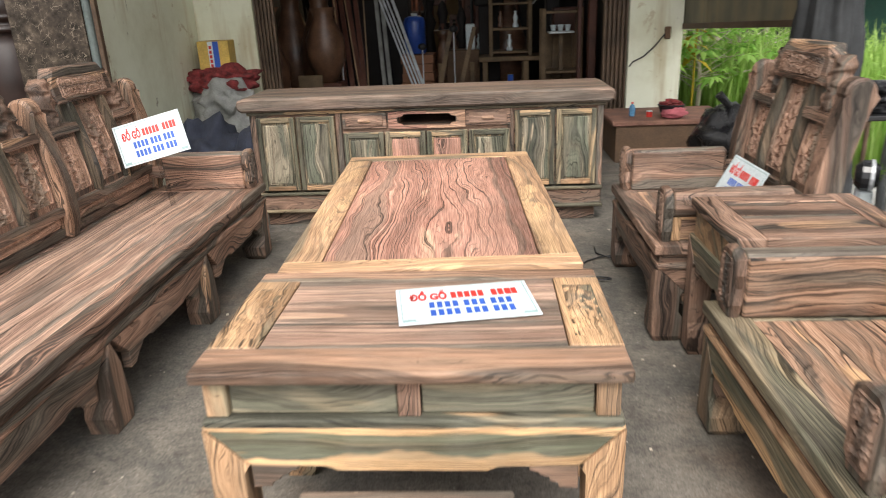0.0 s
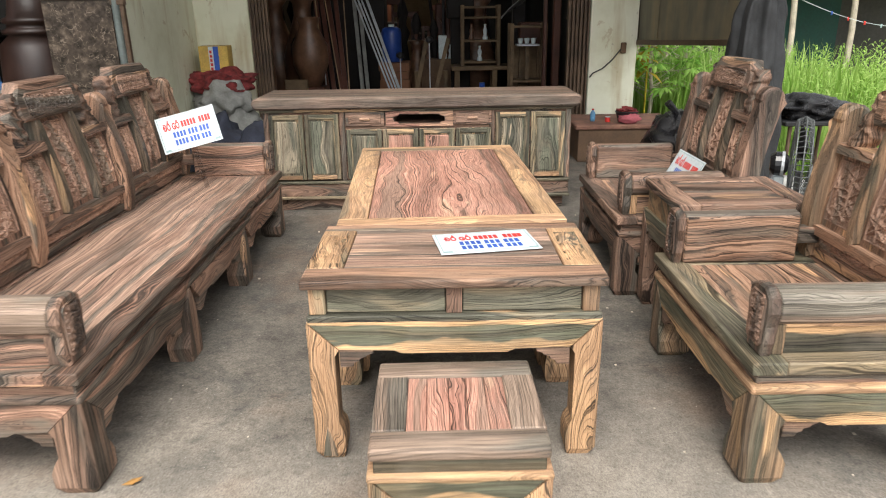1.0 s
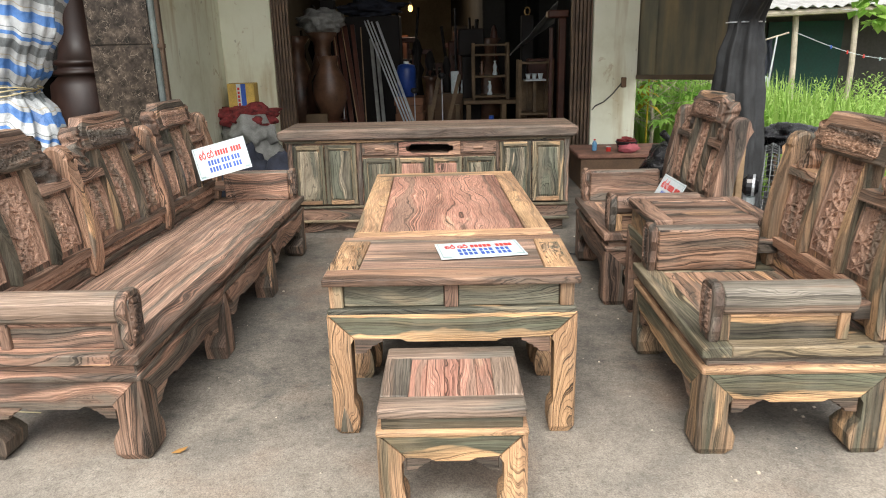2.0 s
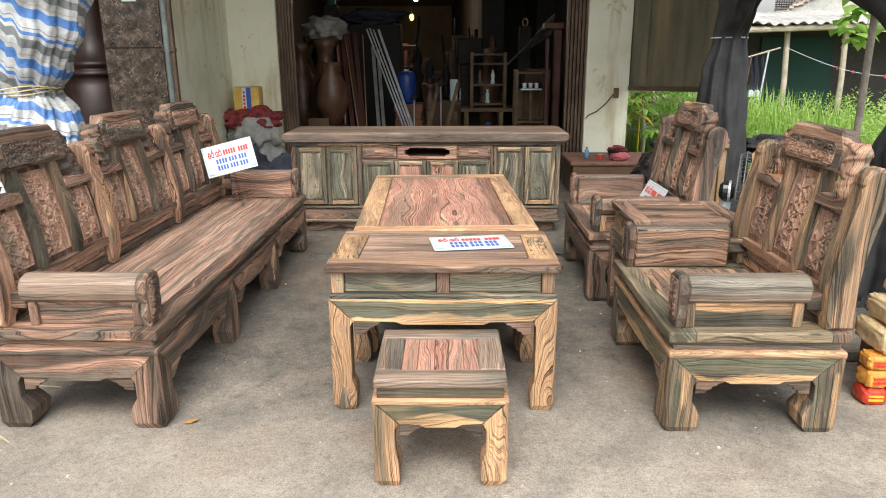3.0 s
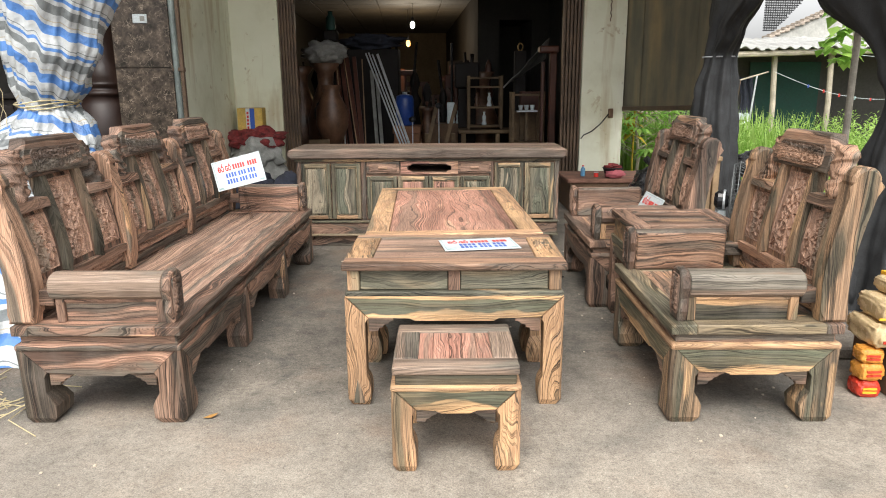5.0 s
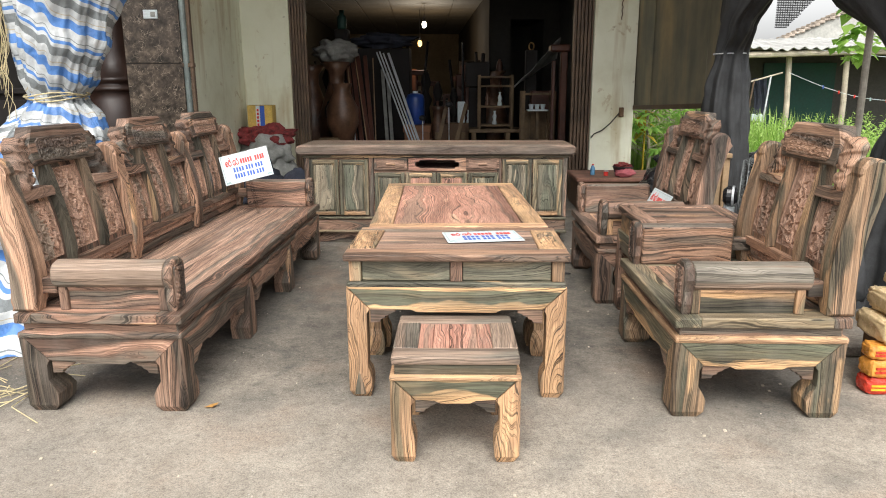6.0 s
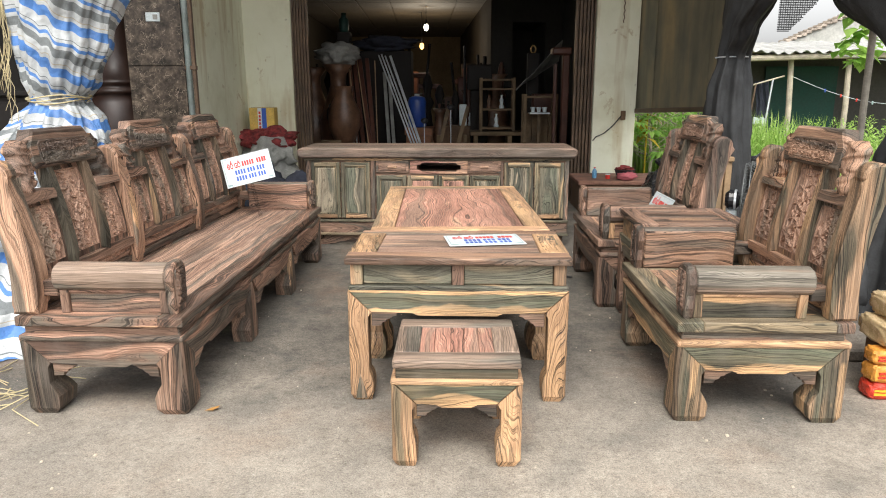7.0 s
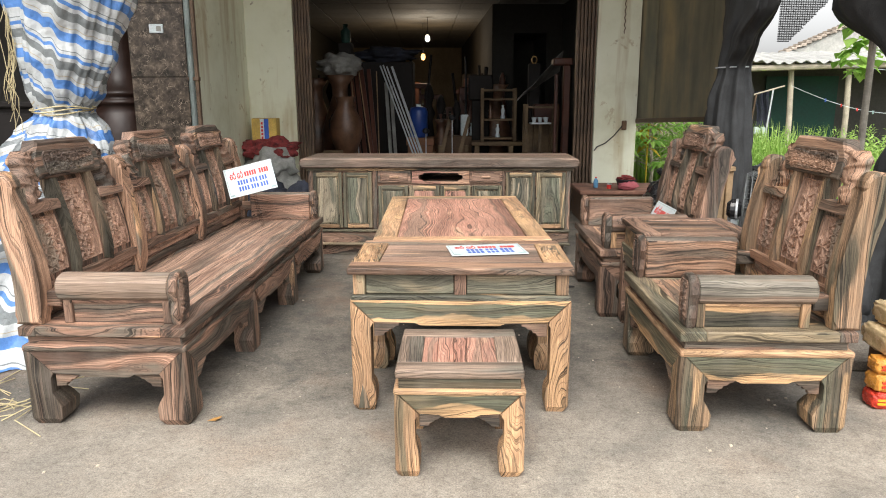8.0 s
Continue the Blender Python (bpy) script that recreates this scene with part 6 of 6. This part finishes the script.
stack = thing("board_stack", "brown boards stacked under the blue drum", "boards")
for k in range(7):
    part("board", block(-0.8 + 0.01 * (k % 3), -0.42 - 0.012 * (k % 2), 7.0, 7.5, 0.1 * k, 0.1 * k + 0.095, 0.004), plain("orange_brown_board", (0.26, 0.12, 0.065), 0.8) if k == 0 else stack.children[0].data.materials[0], stack)
drum = thing("blue_drum", "blue plastic drum on the board stack", "drum")
part("body", lathe(bmesh.new(), [(0.11, 0.7), (0.125, 0.72), (0.125, 1.05), (0.11, 1.1), (0.06, 1.12)], 20, -0.64, 7.2), BLUE, drum, "", True)
part("cap", lathe(bmesh.new(), [(0.035, 1.12), (0.035, 1.15)], 12, -0.64, 7.2), SIGN_WHITE, drum)


def frame_stand(name, label, x0, x1, y0, y1, z0, z1, levels, mat, t=0.04):
    own = thing(name, label, "shelf")
    for x in (x0, x1 - t):
        for y in (y0, y1 - t):
            part("post", block(x, x + t, y, y + t, z0, z1, 0.003), mat, own)
    for z in levels:
        part("shelf", block(x0 + t, x1 - t, y0, y1, z, z + 0.025, 0.003), mat, own)
    return own


bench = thing("work_bench", "pale timber work bench in the shop", "bench")
part("top", block(0.1, 1.2, 6.9, 7.4, 0.6, 0.65, 0.005), SHOP_WOOD, bench)
for x in (0.14, 0.6, 1.1):
    for y in (6.92, 7.3):
        part("leg", block(x, x + 0.06, y, y + 0.06, 0, 0.6, 0.004), SHOP_WOOD, bench)
for k in range(2):
    part("brace", block(-0.35 + 0.35 * k, -0.3 + 0.35 * k, 6.7, 6.75, 0.0, 0.62, 0.003), SHOP_WOOD, bench)
frame_stand("shelf_frame", "open wooden shelf frame standing on the bench", 0.22, 0.7, 6.98, 7.3, 0.65, 1.36, (0.68, 0.93, 1.2, 1.32), SHOP_WOOD)
frame_stand("stool_frame", "unfinished wooden stool frame in the shop", 0.76, 1.18, 6.35, 6.7, 0.0, 1.15, (0.5, 1.1), SHOP_WOOD)
crate = thing("wooden_crate", "pale wooden crate of boards in the shop", "crate")
for k in range(4):
    part("plank", block(0.8 + 0.105 * k, 0.9 + 0.105 * k, 6.72, 6.78, 0.0, 0.9, 0.003), SHOP_WOOD, crate)
part("box", block(0.8, 1.22, 6.79, 6.88, 0.0, 0.88, 0.003), SHOP_WOOD, crate)
cup = thing("white_cup_tray", "white cups on a tray on the stool frame", "cups")
part("tray", block(0.84, 1.1, 6.4, 6.6, 0.9, 0.92, 0.004), ZINC, cup)
part("tray_post", block(0.95, 0.99, 6.48, 6.52, 0.525, 0.9, 0.0), SHOP_WOOD, cup)
for k in range(3):
    part("cup", lathe(bmesh.new(), [(0.02, 0.92), (0.032, 0.98), (0.034, 0.985)], 12, 0.89 + 0.075 * k, 6.5), SIGN_WHITE, cup)
water = thing("water_jug", "blue transparent water jug on the shop floor", "bottle")
part("body", lathe(bmesh.new(), [(0.12, 0), (0.135, 0.03), (0.135, 0.36), (0.1, 0.44), (0.03, 0.48), (0.03, 0.54)], 20, 0.42, 6.0), BLUE, water, "", True)
paper = thing("white_canister", "white canister on a dark box in the shop", "canister")
part("body", block(-0.06, 0.05, 7.6, 7.7, 0.7, 1.0, 0.01), SIGN_WHITE, paper)
part("box", block(-0.3, 0.15, 7.55, 7.9, 0.0, 0.7, 0.01), BROWN_BOX, paper)
red_case = thing("red_wood_column", "dark red polished wooden column in the shop", "column")
part("shaft", block(1.17, 1.25, 5.9, 6.0, 0.0, 1.6, 0.01), RED_WOOD, red_case)
part("shaft", block(1.08, 1.12, 6.0, 6.06, 0.0, 1.5, 0.006), RED_WOOD, red_case)
part("head", block(1.04, 1.27, 5.86, 6.08, 1.6, 1.68, 0.015), RED_WOOD, red_case)
cover = thing("grey_dust_sheet", "grey dust sheet over goods on the partition side", "cloth")
part("support", block(0.95, 1.3, 7.15, 7.4, 0.0, 1.15, 0.01), RED_WOOD, cover)
part("sheet", sheet(bmesh.new(), 20, 20, lambda u, v: (0.72 + 0.6 * u, 7.1 + 0.35 * v + 0.03 * math.sin(u * 9), 1.2 + 0.65 * u * (1 - 0.4 * v) + 0.03 * noise.noise(Vector((u * 4, v * 4, 0)))), 0.006), GREY_CLOTH, cover)
goods = thing("stored_furniture", "dark stacked furniture filling the back of the shop", "furniture")
rr = random.Random(4)
for k in range(26):
    x, y = rr.uniform(-2.3, 0.2), rr.uniform(8.2, 11.5)
    w, h = rr.uniform(0.2, 0.5), rr.uniform(0.7, 1.75)
    part("dark_piece", block(x, x + w, y, y + 0.4, 0.0, h, 0.02), RED_WOOD if k % 3 == 0 else SHADED_WOOD, goods)
for k in range(6):
    part("dark_piece", block(0.25 + 0.06 * k, 0.6, 8.0 + 0.5 * k, 8.4 + 0.5 * k, 0.0, 1.2 + 0.12 * k, 0.02), RED_WOOD, goods)
def chair_frame(x, y, k, label):
    """A dark unfinished chair seen as legs, rails and a slatted back."""
    own = thing("wooden_chair", label, "chair", "stored chairs")
    for dx in (0.0, 0.36):
        part("leg", block(x + dx, x + dx + 0.04, y, y + 0.04, 0.0, 0.42 * k, 0.004), RED_WOOD, own)
        part("back_leg", block(x + dx, x + dx + 0.04, y + 0.36, y + 0.4, 0.0, 1.0 * k, 0.004), RED_WOOD, own)
    part("seat", block(x - 0.01, x + 0.41, y - 0.01, y + 0.41, 0.42 * k, 0.45 * k, 0.008), RED_WOOD, own)
    for j in range(3):
        part("slat", block(x + 0.08 + 0.1 * j, x + 0.12 + 0.1 * j, y + 0.37, y + 0.39, 0.5 * k, 0.94 * k, 0.003), RED_WOOD, own)
    part("top_rail", block(x, x + 0.4, y + 0.365, y + 0.395, 0.94 * k, 1.0 * k, 0.008), RED_WOOD, own)
    return own


for i_, (cx_, cy_, k_) in enumerate(((-0.3, 8.3, 1.1), (-0.75, 8.6, 1.3), (0.05, 9.2, 1.25), (-1.0, 9.6, 1.5), (-0.2, 10.4, 1.4))):
    chair_frame(cx_, cy_, k_, "dark stored wooden chair with slatted back")
for i_, (vx_, vy_, vk_) in enumerate(((-0.35, 7.9, 0.62), (0.1, 8.5, 0.8), (-2.1, 6.2, 0.85), (-1.15, 8.4, 1.15), (0.45, 7.8, 0.95))):
    vase(vx_, vy_, vk_, CERAMIC, "dark glazed vase among the stored goods")
for i_ in range(22):
    u_ = random.Random(100 + i_)
    x_, y_ = u_.uniform(-2.3, 0.5), u_.uniform(7.5, 9.0)
    h_ = u_.uniform(0.9, 1.9)
    post_ = thing("timber_length", "dark timber length leaning among the stored goods", "timber", "leaning timber")
    part("timber", tube(bmesh.new(), [(x_, y_, 0.0), (x_ + u_.uniform(-0.2, 0.2), y_ + 0.3, h_)], u_.uniform(0.012, 0.03), 6), (RED_WOOD, SHADED_WOOD, BLACK_PLASTIC)[i_ % 3], post_)
for i_, (x_, y_, z_) in enumerate(((0.45, 7.05, 0.705), (0.35, 7.1, 0.955), (0.52, 7.1, 0.955), (-0.2, 7.7, 0.7), (0.1, 7.65, 0.7))):
    bust = thing("small_carving", "small pale glazed ornament in the shop", "ornament", "small ornaments")
    part("body", lathe(bmesh.new(), [(0.03, 0), (0.035, 0.02), (0.02, 0.06), (0.028, 0.11), (0.012, 0.15), (0.018, 0.18)], 12), (SIGN_WHITE, CERAMIC)[i_ % 2], bust, "", True)
    bust.location = (x_, y_, z_)
basin = thing("machine_block", "dark machine head on the shelf frame", "machine")
part("housing", block(0.05, 0.4, 7.45, 7.75, 1.2, 1.55, 0.02), SHADED_WOOD, basin)
part("stand", block(0.1, 0.35, 7.5, 7.7, 0.0, 1.2, 0.01), SHADED_WOOD, basin)
plank_ = thing("yellow_board", "pale yellow board end on the shop floor", "board")
part("board", block(-1.75, -1.5, 6.0, 6.03, 0.0, 0.6, 0.004), SHOP_WOOD, plank_)
floor_cable = thing("floor_cable", "thin dark cable looping on the concrete", "cable")
part("cable", tube(bmesh.new(), [(0.5 + 0.012 * k + 0.09 * math.sin(k * 0.7), 1.5 + 0.03 * k + 0.08 * math.cos(k * 0.7), 0.006 + 0.01 * abs(math.sin(k * 0.9))) for k in range(26)], 0.004, 6), BLACK_PLASTIC, floor_cable, "", True)
hose = thing("coiled_hose", "coiled grey hose hung on the shop frame", "hose")
part("coil", tube(bmesh.new(), [(-1.62 + 0.14 * math.cos(a * 0.5), 6.55 + 0.01 * math.sin(a), 0.86 + 0.14 * math.sin(a * 0.5) + 0.002 * a) for a in range(40)], 0.014, 6), BLACK_PLASTIC, hose, "", True)
part("hook_post", block(-1.66, -1.62, 6.56, 6.6, 0.0, 1.05, 0.003), SHOP_WOOD, hose)
lump = thing("wrapped_roll", "dark wrapped roll on top of the stored goods", "bundle")
part("wrapping", blob(bmesh.new(), (-1.15, 7.9, 1.85), (0.45, 0.3, 0.12), 23, 0.5, 2.5, 4), NAVY_CLOTH, lump, "", True)
part("rack", block(-1.6, -0.75, 7.7, 8.1, 0.0, 1.75, 0.01), SHADED_WOOD, lump)


teal = thing("teal_jar", "small teal jar standing among the wrapped goods", "jar")
part("body", lathe(bmesh.new(), [(0.05, 0), (0.065, 0.03), (0.065, 0.16), (0.03, 0.2), (0.035, 0.25)], 16), plain("teal_glaze", (0.02, 0.07, 0.058), 0.5), teal, "", True)
part("plinth", block(-0.09, 0.09, -0.09, 0.09, -1.97, 0.0, 0.01), SHADED_WOOD, teal)
teal.matrix_basis = pose(-1.63, 7.25, 1.97)
ring = thing("gilt_ornament", "small gilt ring ornament on a dark pedestal", "ornament")
part("ring", tube(bmesh.new(), [(0.035 * math.cos(a * math.pi / 8), 0.0, 0.07 + 0.05 * math.sin(a * math.pi / 8)) for a in range(17)], 0.009, 8), plain("gilt", (0.55, 0.35, 0.13), 0.3, 0.9), ring, "gilt ring", True)
part("pedestal", block(-0.08, 0.08, -0.08, 0.08, -1.68, 0.02, 0.01), SHADED_WOOD, ring)
ring.matrix_basis = pose(0.97, 7.5, 1.68)
leaning("easel_frame", "unfinished timber easel frame leaning in the shop", ((-0.19, 0.99, -0.29, 0.54), (0.06, 0.99, -0.06, 0.54)), 6.6, 6.5, SHOP_WOOD, 0.045, 0.03)
for i_, (x_, y_, h_, w_) in enumerate(((-0.12, 8.0, 1.2, 0.1), (0.08, 8.1, 1.35, 0.14), (-0.36, 8.1, 1.28, 0.12), (0.3, 7.9, 1.5, 0.12), (-0.55, 8.3, 1.45, 0.13), (0.55, 7.9, 1.6, 0.1), (-1.9, 7.6, 1.9, 0.14))):
    post = thing("turned_post", "dark turned timber post stored upright in the shop", "post", "turned posts")
    part("shaft", lathe(bmesh.new(), [(w_ * 0.9, 0.0), (w_, 0.06), (w_ * 0.55, 0.12), (w_ * 0.7, h_ * 0.4), (w_ * 0.4, h_ * 0.62), (w_ * 0.75, h_ * 0.7), (w_ * 0.3, h_ * 0.78), (w_ * 0.62, h_ * 0.88), (w_ * 0.35, h_ * 0.97), (w_ * 0.1, h_)], 14), (SHADED_WOOD, RED_WOOD)[i_ % 2], post, "", True)
    post.location = (x_, y_, 0.0)
for i_, (x_, z_, h_) in enumerate(((-0.5, 0.0, 0.78), (-0.16, 0.0, 0.95), (-1.38, 0.0, 0.85))):
    stand = thing("chrome_stand", "thin chrome stand with a small head in the shop", "stand", "chrome stands")
    part("rod", tube(bmesh.new(), [(x_, 6.5, 0.02), (x_, 6.5, h_)], 0.007, 8), ZINC, stand)
    part("foot", lathe(bmesh.new(), [(0.11, 0.0), (0.1, 0.02), (0.02, 0.035)], 16, x_, 6.5), BLACK_PLASTIC, stand)
    part("head", lathe(bmesh.new(), [(0.02, h_), (0.045, h_ + 0.02), (0.045, h_ + 0.05), (0.015, h_ + 0.07)], 12, x_, 6.5), BLACK_PLASTIC, stand, "", True)


def bulb(x, y, z, mat, col, watts, label, ceiling_z):
    own = thing("hanging_bulb", label, "lamp", "hanging bulbs")
    part("glass", lathe(bmesh.new(), [(0.015, 0.03), (0.035, 0.05), (0.042, 0.085), (0.035, 0.12), (0.02, 0.14)], 16, x, y), mat, own, "", True)
    part("holder", lathe(bmesh.new(), [(0.022, 0.14), (0.022, 0.2), (0.008, 0.22)], 10, x, y), BLACK_PLASTIC, own)
    part("flex", tube(bmesh.new(), [(x, y, 0.2), (x, y, ceiling_z - z)], 0.004, 5), BLACK_PLASTIC, own)
    own.location.z = z
    d = bpy.data.lights.new("bulb_light", "POINT")
    d.energy, d.color, d.shadow_soft_size = watts, col, 0.06
    l = new("bulb_light", d)
    l.location = (x, y, z - 0.09)


bulb(-0.66, 10.0, 2.18, glow("white_bulb", (1.0, 0.9, 0.7), 4.0), (1.0, 0.86, 0.68), 9, "lit white bulb hanging from the shop ceiling", RZ)
bulb(-0.8, 11.0, 1.93, glow("amber_bulb", (1.0, 0.55, 0.15), 2.0), (1.0, 0.62, 0.28), 6, "lit amber bulb at the back of the shop", RZ)
